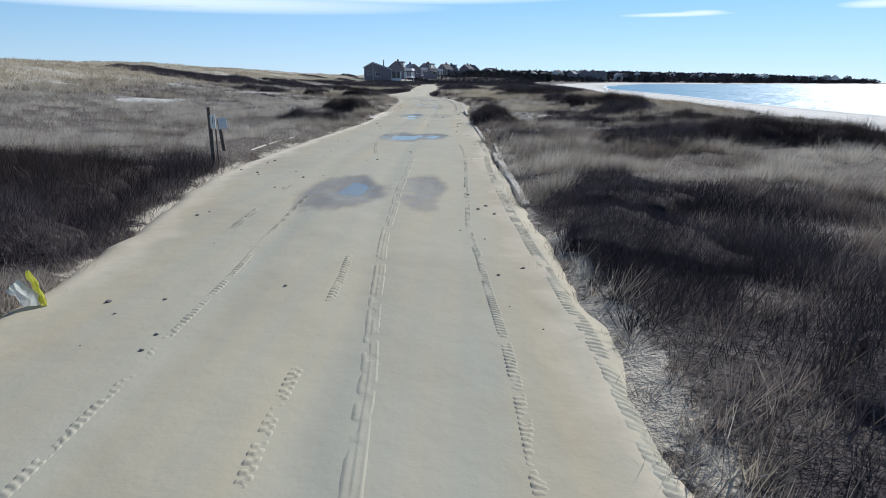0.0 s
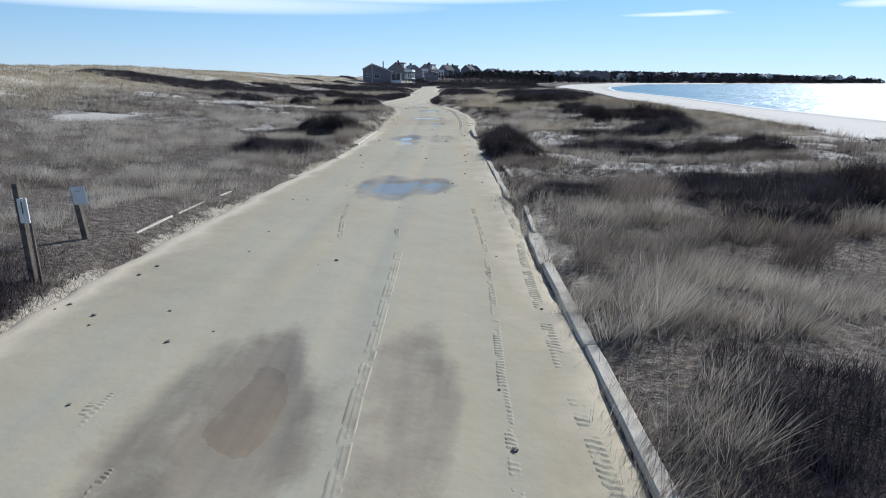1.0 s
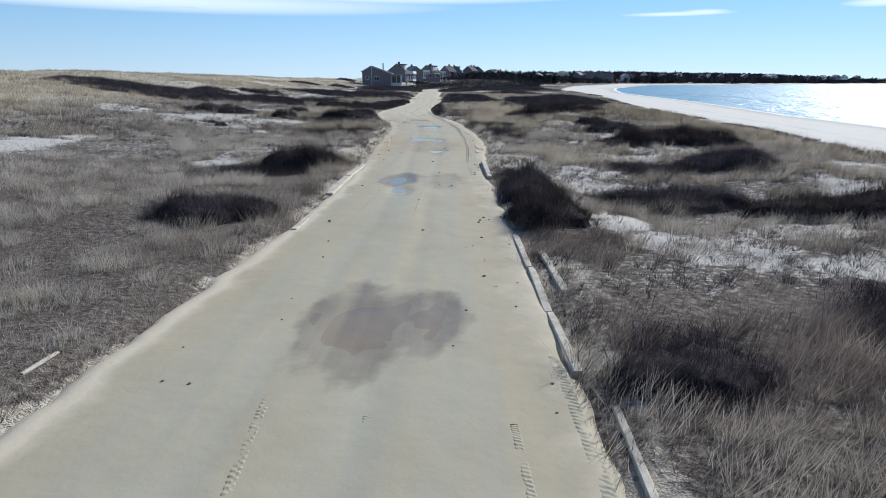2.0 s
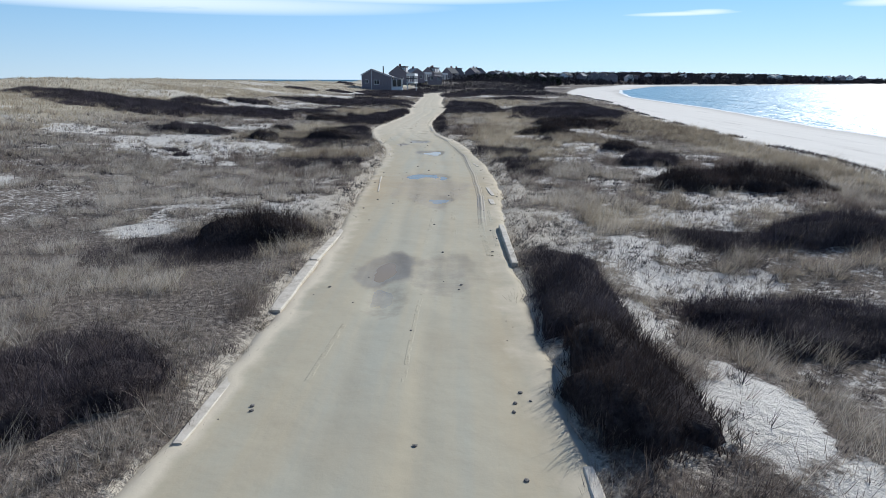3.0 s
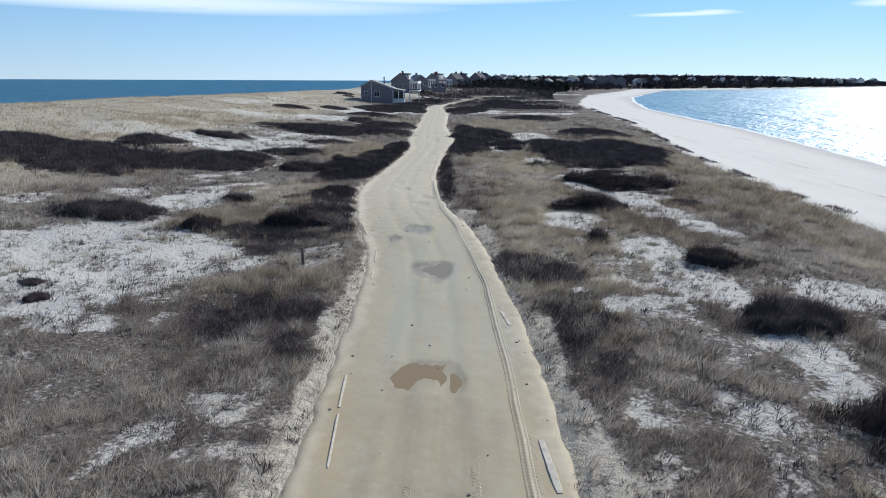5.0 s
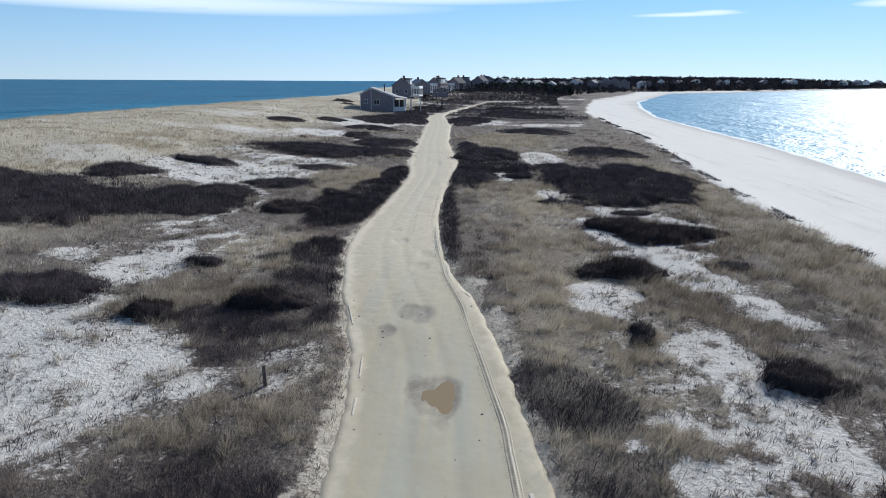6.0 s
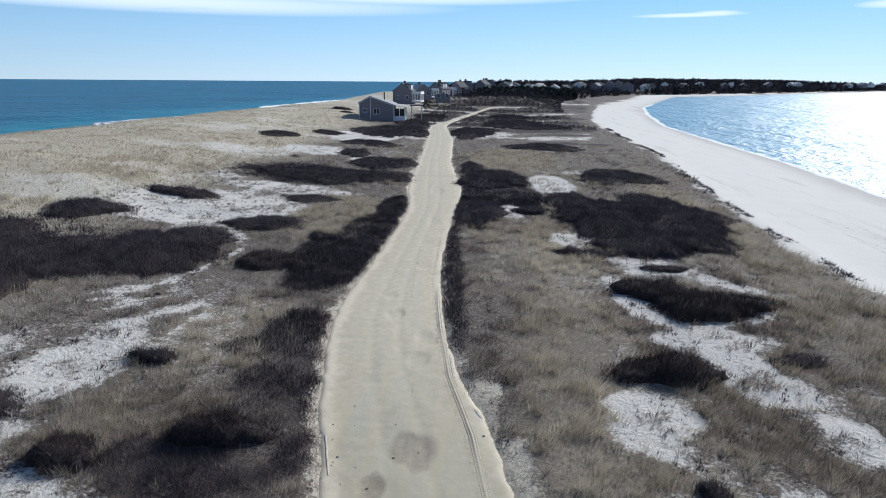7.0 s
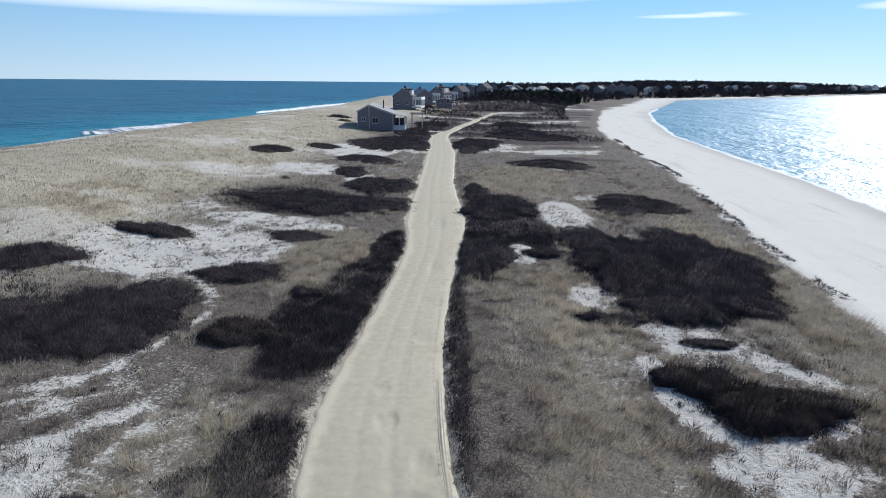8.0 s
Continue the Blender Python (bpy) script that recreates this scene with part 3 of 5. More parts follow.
def add_box(bm, x0, x1, y0, y1, z0, z1, bevel=0.0):
    res = bmesh.ops.create_cube(bm, size=1.0)
    for v in res["verts"]:
        v.co = Vector((x0 + (v.co.x + 0.5) * (x1 - x0), y0 + (v.co.y + 0.5) * (y1 - y0), z0 + (v.co.z + 0.5) * (z1 - z0)))
    if bevel:
        es = list({e for v in res["verts"] for e in v.link_edges})
        bmesh.ops.bevel(bm, geom=es, offset=bevel, segments=1, affect="EDGES")
    return bm


def box(x0, x1, y0, y1, z0, z1, bevel=0.0):
    return add_box(bmesh.new(), x0, x1, y0, y1, z0, z1, bevel)


def steps(*spans):
    """Coordinates in stretches of (from, to, step)."""
    out = []
    for a, b, s in spans:
        out.extend(np.arange(a, b - 1e-6, s))
    out.append(spans[-1][1])
    return np.array(out)


# ---- ground, sea, road ----
gx = steps((-4800, -400, 400), (-400, -110, 20), (-110, -45, 1.6), (-45, -16, 0.7), (-16, 16, 0.28), (16, 30, 0.6), (30, 70, 1.6), (70, 300, 10),
           (300, 1400, 50), (1400, 4800, 400))
gy = steps((-4800, -400, 400), (-400, -20, 20), (-20, 60, 0.32), (60, 110, 0.6), (110, 190, 1.6), (190, 340, 4), (340, 1200, 16), (1200, 1700, 50),
           (1700, 4800, 310))
GX, GY = np.meshgrid(gx, gy)
px, py = GX.ravel(), GY.ravel()
far_out = smooth(1500, 2200, np.hypot(px, py))
pz = land(px, py) * (1 - far_out) - 5 * far_out
me = array_mesh("ground", np.stack([px, py, pz], 1), grid_faces(len(gx), len(gy)), M_SAND, flat=False)
add_attr(me, "cover", cover_of(px, py))
add_attr(me, "straw", np.maximum(dune_straw(px, py), 0.25 * blot(px, py, STRAW)))
add_attr(me, "heath", heath_of(px, py))
add_attr(me, "beach", smooth(24, 20, bay_side(px, py)))
add_attr(me, "damp", smooth(6.0, 0.3, bay_side(px, py) + 2.0 * (vnoise(px, py, 6) - 0.5)))
add_attr(me, "dusted", 0.85 * smooth(3.2, 0.4, off_road(px, py) + 1.2 * (vnoise(px, py, 2.0) - 0.5)))
ground = tagged(new("ground", me), "pale dune sand with grey plant litter and grass", "ground", kind="structure")


def disc_sheet(name, x0, x1, y0, y1, z, nx, ny, mat):
    xs, ys = np.linspace(x0, x1, nx), np.linspace(y0, y1, ny)
    X, Y = np.meshgrid(xs, ys)
    return new(name, array_mesh(name, np.stack([X.ravel(), Y.ravel(), np.full(X.size, z)], 1), grid_faces(nx, ny), mat, flat=False))


ox, oy = np.meshgrid(steps((-4900, -400, 300), (-400, -160, 20), (-160, -20, 4)), steps((-1500, 0, 150), (0, 700, 10), (700, 4900, 200)))
ocean = array_mesh("water_ocean", np.stack([ox.ravel(), oy.ravel(), np.full(ox.size, SEA)], 1), grid_faces(ox.shape[1], ox.shape[0]), M_OCEAN, flat=False)
add_attr(ocean, "shallow", smooth(-62, 0, ox.ravel() + 105 - np.interp(oy.ravel(), [0, 220, 256, 391, 539, 900, 1700], [0, 0, 6, 14, 39, 150, 500]) + 22 * (vnoise(ox.ravel(), oy.ravel(), 40) - 0.5)))
tagged(new("water_ocean", ocean), "deep blue ocean under a light wind", "sea", kind="structure")
tagged(disc_sheet("water_bay", -20, 4900, -1500, 4900, SEA, 30, 30, M_BAY), "glittering shallow bay beside a pale beach", "bay", kind="structure")

# hollows in the road: x, y, half width, half length, depth, wetness
HOLLOWS = [(-1.2, 4.4, 0.42, 1.25, 0.055, 0.9), (0.2, 4.5, 0.36, 1.1, 0.03, 0.75), (-1.35, 3.7, 0.7, 1.8, 0.006, 0.75), (0.15, 3.6, 0.32, 1.4, 0.006, 0.7), (-1.25, 14.9, 0.85, 1.4, 0.06, 1.0), (-0.1, 14.9, 0.5, 1.0, 0.045, 0.9),
           (-1.6, 25.9, 0.45, 1.2, 0.045, 0.35), (-0.2, 25.8, 0.45, 0.8, 0.025, 0.2), (-1.85, 27.7, 0.7, 1.2, 0.05, 1.0), (-0.5, 27.9, 0.8, 1.5, 0.04, 0.5),
           (-0.95, 36.5, 0.8, 0.9, 0.04, 0.5), (-1.9, 42.7, 0.85, 1.1, 0.05, 0.6), (-0.9, 42.2, 0.4, 0.7, 0.04, 0.5), (-1.7, 39.6, 0.9, 2.2, 0.012, 0.55), (-1.2, 38.6, 1.5, 3.0, 0.004, 0.6), (-1.9, 52.0, 0.85, 1.3, 0.055, 0.7), (-3.2, 59.5, 0.7, 1.1, 0.05, 0.8)]
HOLLOWS_FAR = [(-4.2, 57.2, 0.4, 0.7, 0.04, 0.8), (-3.4, 58.9, 0.5, 0.6, 0.04, 0.4), (-3.5, 66.0, 0.5, 0.7, 0.05, 0.4), (-3.5, 68.4, 0.6, 0.9, 0.06, 0.4),
               (-5.15, 71.5, 0.5, 0.8, 0.06, 0.4), (-5.8, 74.2, 0.4, 0.5, 0.04, 0.3), (-4.3, 80.2, 0.6, 0.9, 0.05, 0.4), (-4.5, 86, 0.6, 1.3, 0.05, 0.4),
               (-4.4, 93.5, 0.6, 1.6, 0.05, 0.4), (-4.9, 109, 0.7, 2.4, 0.05, 0.4)]


def hollows(x, y):
    """Depth and wetness of the hollows at a place."""
    deep, wet_and_shade = np.zeros(np.shape(x)), np.zeros(np.shape(x))
    rag = 1.3 * (vnoise(x, y / 2.2, 0.7, 4) - 0.5)
    for cx, cy, rx, ry, dep, w in HOLLOWS + HOLLOWS_FAR:
        r = np.sqrt(((x - cx) / rx) ** 2 + ((y - cy) / ry) ** 2) + rag
        deep = np.maximum(deep, dep * smooth(1.25, 0.35, r))
        wet_and_shade = np.maximum(wet_and_shade, w * smooth(1.5, 0.8, r))
    return deep, wet_and_shade


def road_z(x, y):
    l, r = road_left(y), road_right(y)
    u = (x - l) / (r - l)
    z = 0.02 + 0.035 * np.sin(np.pi * np.clip(u, 0, 1)) + 0.03 * (vnoise(x, y, 2.6) - 0.5) + 0.012 * (vnoise(x, y, 0.5) - 0.5)
    for k in (0.36, 0.60):
        z = z - 0.018 * np.exp(-((u - k) / 0.045) ** 2)
    rim = np.minimum(x - l, r - x)
    return z - hollows(x, y)[0] + 0.012 * smooth(0.5, 0.1, rim) - 0.2 * smooth(0.05, -0.45, rim)


ry_ = steps((-14, 34, 0.11), (34, 80, 0.2), (80, 150, 0.6), (150, ROAD_END, 2.0))
ru = np.linspace(0, 1, 72)
U, RY = np.meshgrid(ru, ry_)
RX = (road_left(RY) - 0.45) * (1 - U) + (road_right(RY) + 0.45) * U
rx, ry = RX.ravel(), RY.ravel()
rz = road_z(rx, ry)
me = array_mesh("road", np.stack([rx, ry, rz + np.where(ry > 120, 0.05, 0)], 1), grid_faces(len(ru), len(ry_)), M_ROAD, flat=False)
add_attr(me, "wet_and_shade", hollows(rx, ry)[1])
add_attr(me, "ochre", 0.7 * np.exp(-((ry - 39.5) / 4.0) ** 2) + 0.35 * smooth(1.4, 0.2, np.minimum(rx - road_left(ry), road_right(ry) - rx)) + 0.12 * smooth(45, 60, ry))
rim = np.minimum(rx - road_left(ry), road_right(ry) - rx)
add_attr(me, "dry", smooth(0.75, 0.0, rim + 0.7 * (vnoise(rx, ry, 1.5) - 0.5) + 0.5 * (vnoise(rx, ry, 0.4) - 0.5)) * 0.45 + 0.45 * smooth(48, 75, ry) + 0.7 * smooth(0.38, 0.05, rx - road_left(ry)) * smooth(4, 8, ry) * smooth(33, 28, ry))
road = tagged(new("road", me), "packed sand track with ruts and wet hollows", "road", kind="structure")


def surface(x, y):
    """Top of road or ground."""
    x, y = np.asarray(x, float), np.asarray(y, float)
    return np.where((off_road(x, y) < 0.0) & (y > -14), road_z(x, y), land(x, y))


# ---- puddles, tyre tracks, stones ----


def clear_water():
    """A film of clear water: the wet sand shows through, the sky is mirrored at a slant."""
    m, nt, bs = material("puddle_water")
    gloss = node(nt, "ShaderNodeBsdfGlossy", {"Roughness": 0.03})
    clear = node(nt, "ShaderNodeBsdfTransparent", {"Color": (0.95, 0.94, 0.92, 1)})
    fres = node(nt, "ShaderNodeFresnel", {"IOR": 1.85})
    mx = node(nt, "ShaderNodeMixShader")
    nt.links.new(fres.outputs[0], mx.inputs[0])
    nt.links.new(clear.outputs[0], mx.inputs[1])
    nt.links.new(gloss.outputs[0], mx.inputs[2])
    nt.links.new(mx.outputs[0], nt.nodes["Material Output"].inputs["Surface"])
    nt.nodes.remove(bs)
    return m


M_PUDDLE = clear_water()
M_MUDDY = water_material("muddy_water", (0.26, 0.19, 0.10), (0.30, 0.22, 0.12), 3.0, 0.01)


def puddle(x, y, rx_, ry__, mat, label, seed):
    """A thin sheet of water in a hollow, with an uneven rim."""
    rnd = random.Random(seed)
    ph = [rnd.uniform(0, 6.28) for _ in range(4)]
    rows = [(x, y, 0.0)]
    n = 40
    for i in range(n):
        a = 2 * math.pi * i / n
        k = 1 + 0.16 * math.sin(2 * a + ph[0]) + 0.13 * math.sin(3 * a + ph[1]) + 0.08 * math.sin(5 * a + ph[2]) + 0.06 * math.sin(9 * a + ph[3])
        rows.append((x + rx_ * k * math.cos(a), y + ry__ * k * math.sin(a), 0.0))
    gx_, gy_ = np.meshgrid(np.linspace(x - rx_, x + rx_, 15), np.linspace(y - ry__, y + ry__, 21))
    level = float(np.percentile(road_z(gx_.ravel(), gy_.ravel()), 58))
    rows = [(x + 1.35 * (a - x), y + 1.35 * (b - y), c) for a, b, c in rows]
    rows = [(a - x, b - y, 0.0) for a, b, _ in rows]
    me = array_mesh("puddle", rows, [(0, i + 1, (i + 1) % n + 1) for i in range(n)], mat)
    ob = new("puddle", me)
    ob.location = (x, y, level)
    ob.visible_shadow = False
    return tagged(ob, label, "puddle")


for i, (x, y, a, b) in enumerate(((-1.2, 4.5, 0.28, 0.85), (-1.25, 15.0, 0.55, 0.95), (-0.1, 14.9, 0.28, 0.6),
                                  (-1.6, 25.9, 0.3, 0.55), (-0.95, 36.5, 0.5, 0.35))):
    puddle(x, y, a, b, M_PUDDLE, "shallow rain puddle reflecting the sky on the sand track", i)
for i, (x, y, a, b) in enumerate(((-1.85, 27.6, 0.3, 0.75), (-1.95, 42.7, 0.62, 0.85), (-0.92, 42.2, 0.25, 0.4), (-1.9, 52.0, 0.62, 0.9))):
    puddle(x, y, a, b, M_MUDDY, "muddy ochre puddle in a hollow of the track", 20 + i)


def tread_mesh(way, width, pitch, depth, step, seed, style):
    """A band of sand rippled by a tyre: herringbone ridges that fade in and out along the way, darkened in colour for
    groove shade.
    """
    way = np.array(way, float)
    s = np.concatenate([[0], np.cumsum(np.hypot(*np.diff(way, axis=0).T))])
    t = np.arange(0, s[-1], step)
    k = max(3, int(0.5 / step))
    box_ = np.ones(2 * k + 1) / (2 * k + 1)
    cx, cy = (np.convolve(np.pad(np.interp(t, s, way[:, i]), k, mode="edge"), box_, mode="valid") for i in (0, 1))
    cx = cx + 0.10 * (vnoise(cy * 0 + seed, cy, 3.0) - 0.5)
    u = np.linspace(-0.5, 0.5, 11)
    T, U = np.meshgrid(t, u, indexing="ij")
    X, Y = cx[:, None] + U * width, cy[:, None] + 0 * U
    shake = 0.05 * (vnoise(T, U * 0.5 + seed, 0.12) - 0.5)
    if style == "groove":
        wave = np.sin(2 * np.pi * 3.5 * U)
    elif style == "rut":
        wave = np.cos(2 * np.pi * 2.0 * U) - 0.3 + 0.25 * np.sin(2 * np.pi * T / 0.11)
    elif style == "lug":
        wave = np.sin(2 * np.pi * (T + 0.15 * width * np.abs(U) + shake) / pitch + np.pi * (U > 0))
    else:
        wave = np.sin(2 * np.pi * (T + 0.35 * width * U + shake) / pitch)
    fade = (smooth(0.36, 0.60, vnoise(X + seed, Y, 1.4, 3)) if style == "lug" else smooth(0.05, 0.34, vnoise(X + seed, Y, 1.4, 3))) * np.clip(2.2 * vnoise(X * 2, Y + 7, 0.16, 2) - 0.35, 0, 1.3)
    if style == "rut":
        fade = (0.75 + 0.9 * (vnoise(X + seed, Y, 2.0, 2) - 0.5)) * smooth(0, 5, T) * smooth(t[-1], t[-1] - 5, T)
    edge = smooth(0.5, 0.36, np.abs(U))
    Z = road_z(X.ravel(), Y.ravel()).reshape(X.shape) - 0.012 * (1 - edge) + edge * (0.004 * fade - 0.008 * (1 - smooth(0, 0.8, fade)) + depth * fade * wave + (1.5 if style == "rut" else -0.4) * depth * fade)
    me = array_mesh("tyre_track", np.stack([X.ravel(), Y.ravel(), Z.ravel() + 0.002], 1), grid_faces(len(u), len(t)), M_ROAD, flat=False)
    # real wetness of the hollows, plus groove shade painted as darker sand, strongest on ruts
    add_attr(me, "wet_and_shade", 0.9 * hollows(X.ravel(), Y.ravel())[1] + (0.8 if style == "rut" else 0.2) * fade.ravel())
    add_attr(me, "dry", 0.4 * smooth(48, 75, Y.ravel()))
    add_attr(me, "ochre", 0.7 * np.exp(-((Y.ravel() - 39.5) / 4.0) ** 2) + 0.12 * smooth(45, 60, Y.ravel()))
    return me


TRACKS = [([(-2.0, -2.9), (-2.04, -2.15), (-2.3, 0.07), (-2.5, 4.5)], 0.17, 0.07, "lug"), ([(-1.44, -5.5), (-1.49, -4), (-1.54, -3), (-1.6, -1.1), (-1.69, 0.1), (-1.9, 3.5)], 0.09, 0.07, "bar"),
          ([(-0.25, -5.5), (-0.37, -3.5), (-0.43, -1.4), (-0.49, 0.16), (-0.55, 2.5)], 0.11, 0.08, "lug"), ([(0.33, -5.5), (0.25, -4.4), (0.03, -2.25), (-0.15, 0.18), (-0.3, 4), (-0.4, 9)], 0.16, 0.1, "groove"),
          ([(1.26, -5.5), (1.2, -3.8), (1.15, -2.8), (1.07, -1.1), (0.96, 1.4), (0.98, 7.2), (0.99, 8.7), (0.96, 10), (0.86, 12.4)], 0.11, 0.06, "bar"),
          ([(1.92, -5.5), (1.89, -4), (1.87, -2.8), (1.81, -1.7), (1.75, 0), (1.67, 1.9), (1.57, 4.5), (1.52, 7.2), (1.54, 8.9), (1.6, 10.4), (1.53, 12.7), (1.5, 14)], 0.17, 0.075, "bar"),
          ([(-1.4, 9), (-1.7, 11), (-1.9, 13)], 0.12, 0.08, "lug"), ([(-0.3, 8), (-0.55, 10), (-0.7, 12.5)], 0.11, 0.08, "lug"),
          ([(-2.4, 22), (-2.2, 24.5)], 0.12, 0.1, "lug"), ([(-0.9, 22), (-0.85, 26.2)], 0.1, 0.09, "lug"), ([(-1.0, 30), (-0.9, 35)], 0.15, 0.15, "lug"),
          ([(0.8, 29), (0.66, 32.3), (0.72, 37.7), (0.52, 43.6), (0.03, 50.6), (-1.33, 60.2), (-2.3, 64.8), (-2.95, 70.3), (-3.5, 77.4), (-3.5, 90)], 0.22, 0.10, "bar"),
          ([(1.05, 30), (0.95, 37.7), (0.8, 43.6), (0.32, 50.6), (-0.9, 60.0), (-1.95, 64.8), (-2.65, 70.3)], 0.14, 0.14, "lug"), ([(-0.2, 31), (-0.3, 37), (-0.5, 43)], 0.2, 0.14, "lug"), ([(-1.6, 33), (-1.7, 38)], 0.2, 0.14, "lug"), ([(-3.3, 62), (-4.6, 75), (-4.9, 86)], 0.25, 0.2, "lug")]
TRACKS += [([(0.78, 30.5), (0.72, 33), (0.78, 37.7), (0.6, 43.6), (0.2, 50.6), (-1.12, 60.2), (-2.1, 64.8), (-2.78, 70.3), (-3.3, 77.4)], 0.3, 0.2, "rut")]
for i, (way, width, pitch, style) in enumerate(TRACKS):
    far = way[0][1] > 20
    tagged(new("tyre_track", tread_mesh(way, width, pitch * (0.8 if far else 1.0), 0.016 if style == "rut" else (0.016 if far else 0.005) if style == "bar" else (0.004 if style == "groove" else 0.006), 0.03 if far else 0.015, i, style)),
           "tyre tread pressed into damp sand", "tyre track", kind="stuff")


def pebble_mesh(seed):
    rnd = random.Random(seed)
    bm = bmesh.new()
    bmesh.ops.create_icosphere(bm, subdivisions=1, radius=1.0)
    for v in bm.verts:
        v.co *= rnd.uniform(0.7, 1.15)
        v.co.z *= 0.55
    me = bpy.data.meshes.new("stone")
    bm.to_mesh(me)
    bm.free()
    return finish(me, M_STONE)


PEBBLES = [pebble_mesh(i) for i in range(4)]
rnd = random.Random(5)
for i in range(170):
    y = rnd.uniform(-3, 62)
    u = rnd.choice((rnd.uniform(0.02, 0.3), rnd.uniform(0.1, 0.95), rnd.uniform(0.85, 0.98)))
    l, r = float(road_left(np.array([y]))[0]), float(road_right(np.array([y]))[0])
    x = l + u * (r - l)
    k = rnd.choice((0.010, 0.013, 0.017, 0.022, 0.032)) * (1 + 0.01 * max(y, 0))
    ob = new("stone", PEBBLES[i % 4])
    ob.matrix_world = pose(x, y, float(road_z(np.array([x]), np.array([y]))[0]) + 0.2 * k, 0, 0, rnd.uniform(0, 360)) @ Matrix.Scale(k, 4)
    tagged(ob, "small grey stone lying on the sand track", "stone", "stones on the track")


# ---- kerb timbers, planks, posts ----
def timber(x0, y0, x1, y1, width, height, label, group, name="kerb_timber", sink=0.03, category="timber", tilt=0.0):
    """A weathered beam with worn, slightly wavy edges, lying between two places of the plan."""
    length = math.hypot(x1 - x0, y1 - y0)
    n = max(3, int(length / 0.35))
    rnd = random.Random(int(x0 * 131 + y0 * 17))
    bm = bmesh.new()
    ring = []
    for i in range(n + 1):
        w = width * (0.5 + rnd.uniform(-0.05, 0.04))
        h = height * (1 + rnd.uniform(-0.06, 0.05))
        if i in (0, n):
            w, h = w * 0.9, h * 0.9
        y = length * i / n + (rnd.uniform(-0.04, 0.04) if 0 < i < n else 0)
        c = min(w, h) * 0.22
        ring.append([bm.verts.new(p) for p in ((-w, y, 0), (-w, y, h - c), (-w + c, y, h), (w - c, y, h), (w, y, h - c), (w, y, 0))])
    for a, b in zip(ring, ring[1:]):
        for k in range(6):
            bm.faces.new((a[k], a[(k + 1) % 6], b[(k + 1) % 6], b[k]))
    bm.faces.new(ring[0])
    bm.faces.new(list(reversed(ring[-1])))
    bmesh.ops.recalc_face_normals(bm, faces=bm.faces)
    me = bpy.data.meshes.new(name)
    bm.to_mesh(me)
    bm.free()
    finish(me, M_KERB)
    ob = new(name, me)
    z0 = float(surface(np.array([x0]), np.array([y0]))[0]) - sink
    z1 = float(surface(np.array([x1]), np.array([y1]))[0]) - sink
    ob.matrix_world = pose(x0, y0, z0, math.degrees(math.atan2(z1 - z0, length)), tilt, -math.degrees(math.atan2(x1 - x0, y1 - y0)))
    return tagged(ob, label, category, group)


KERB = "sun-bleached timber kerb beam along the sand track"
for x0, y0, x1, y1, w, h in ((1.95, 2.9, 1.93, 5.5, 0.15, 0.085), (1.92, 5.53, 1.87, 8.3, 0.16, 0.09), (1.87, 8.34, 1.9, 10.2, 0.24, 0.055), (1.93, 10.25, 2.0, 12.6, 0.09, 0.06),
                             (1.74, 13.4, 1.69, 15.4, 0.13, 0.12), (1.67, 15.46, 1.65, 17.6, 0.15, 0.11), (1.62, 17.66, 1.57, 20.1, 0.15, 0.13),
                             (2.05, 16.2, 1.98, 18.6, 0.14, 0.07), (1.38, 28.3, 1.28, 32.3, 0.18, 0.16)):
    timber(x0, y0, x1, y1, w, h, KERB, "kerb beams beside the track")
for x0, y0, x1, y1, w, h in ((-3.75, 25.0, -3.78, 28.4, 0.28, 0.1), (-3.78, 28.45, -3.72, 32.0, 0.24, 0.12), (-4.97, 9.6, -4.95, 10.9, 0.05, 0.05), (-4.93, 11.1, -4.9, 12.3, 0.045, 0.05), (-4.84, 13.0, -4.8, 13.6, 0.05, 0.05), (-3.62, 25.0 - 4.6, -3.6, 24.8, 0.16, 0.06)):
    timber(x0, y0, x1, y1, w, h, KERB, "kerb beams beside the track")
PLANK = "bleached plank lying loose in the sand"
for x0, y0, x1, y1, w, h in ((1.3, 37.8, 1.14, 39.6, 0.16, 0.06), (1.5, 33.6, 1.45, 34.8, 0.13, 0.05), (1.2, 36.0, 1.16, 37.0, 0.2, 0.05), (0.9, 46.2, 0.7, 47.4, 0.14, 0.08), (-3.45, 38.4, -3.66, 40.5, 0.05, 0.05), (-3.7, 40.8, -3.85, 42.5, 0.06, 0.05),
                             (2.05, 38.9, 2.6, 39.4, 0.1, 0.07), (-4.42, 50.8, -4.5, 51.8, 0.07, 0.05), (-1.85, 64.5, -2.1, 66.8, 0.12, 0.1), (-0.75, 61.4, -1.0, 62.0, 0.1, 0.07),
                             (-4.62, 53.2, -4.8, 54.8, 0.05, 0.04), (-5.7, 57.8, -6.3, 60.0, 0.05, 0.05)):
    timber(x0, y0, x1, y1, w, h, PLANK, "loose planks beside the track", "plank", h - 0.022, "plank")


def square_post(x, y, size, height, parent=None, name="post"):
    rnd = random.Random(int(x * 77 + y * 13))
    bm = box(-size / 2, size / 2, -size / 2, size / 2, -0.25, height, size * 0.1)
    for v in bm.verts:
        v.co.x += rnd.uniform(-0.004, 0.004)
        if v.co.z > height - 0.05:
            v.co.z += rnd.uniform(-0.015, 0.01)
    return part(name, bm, M_POST, parent) if parent else bm


def ground_at(x, y):
    return float(surface(np.array([x]), np.array([y]))[0])


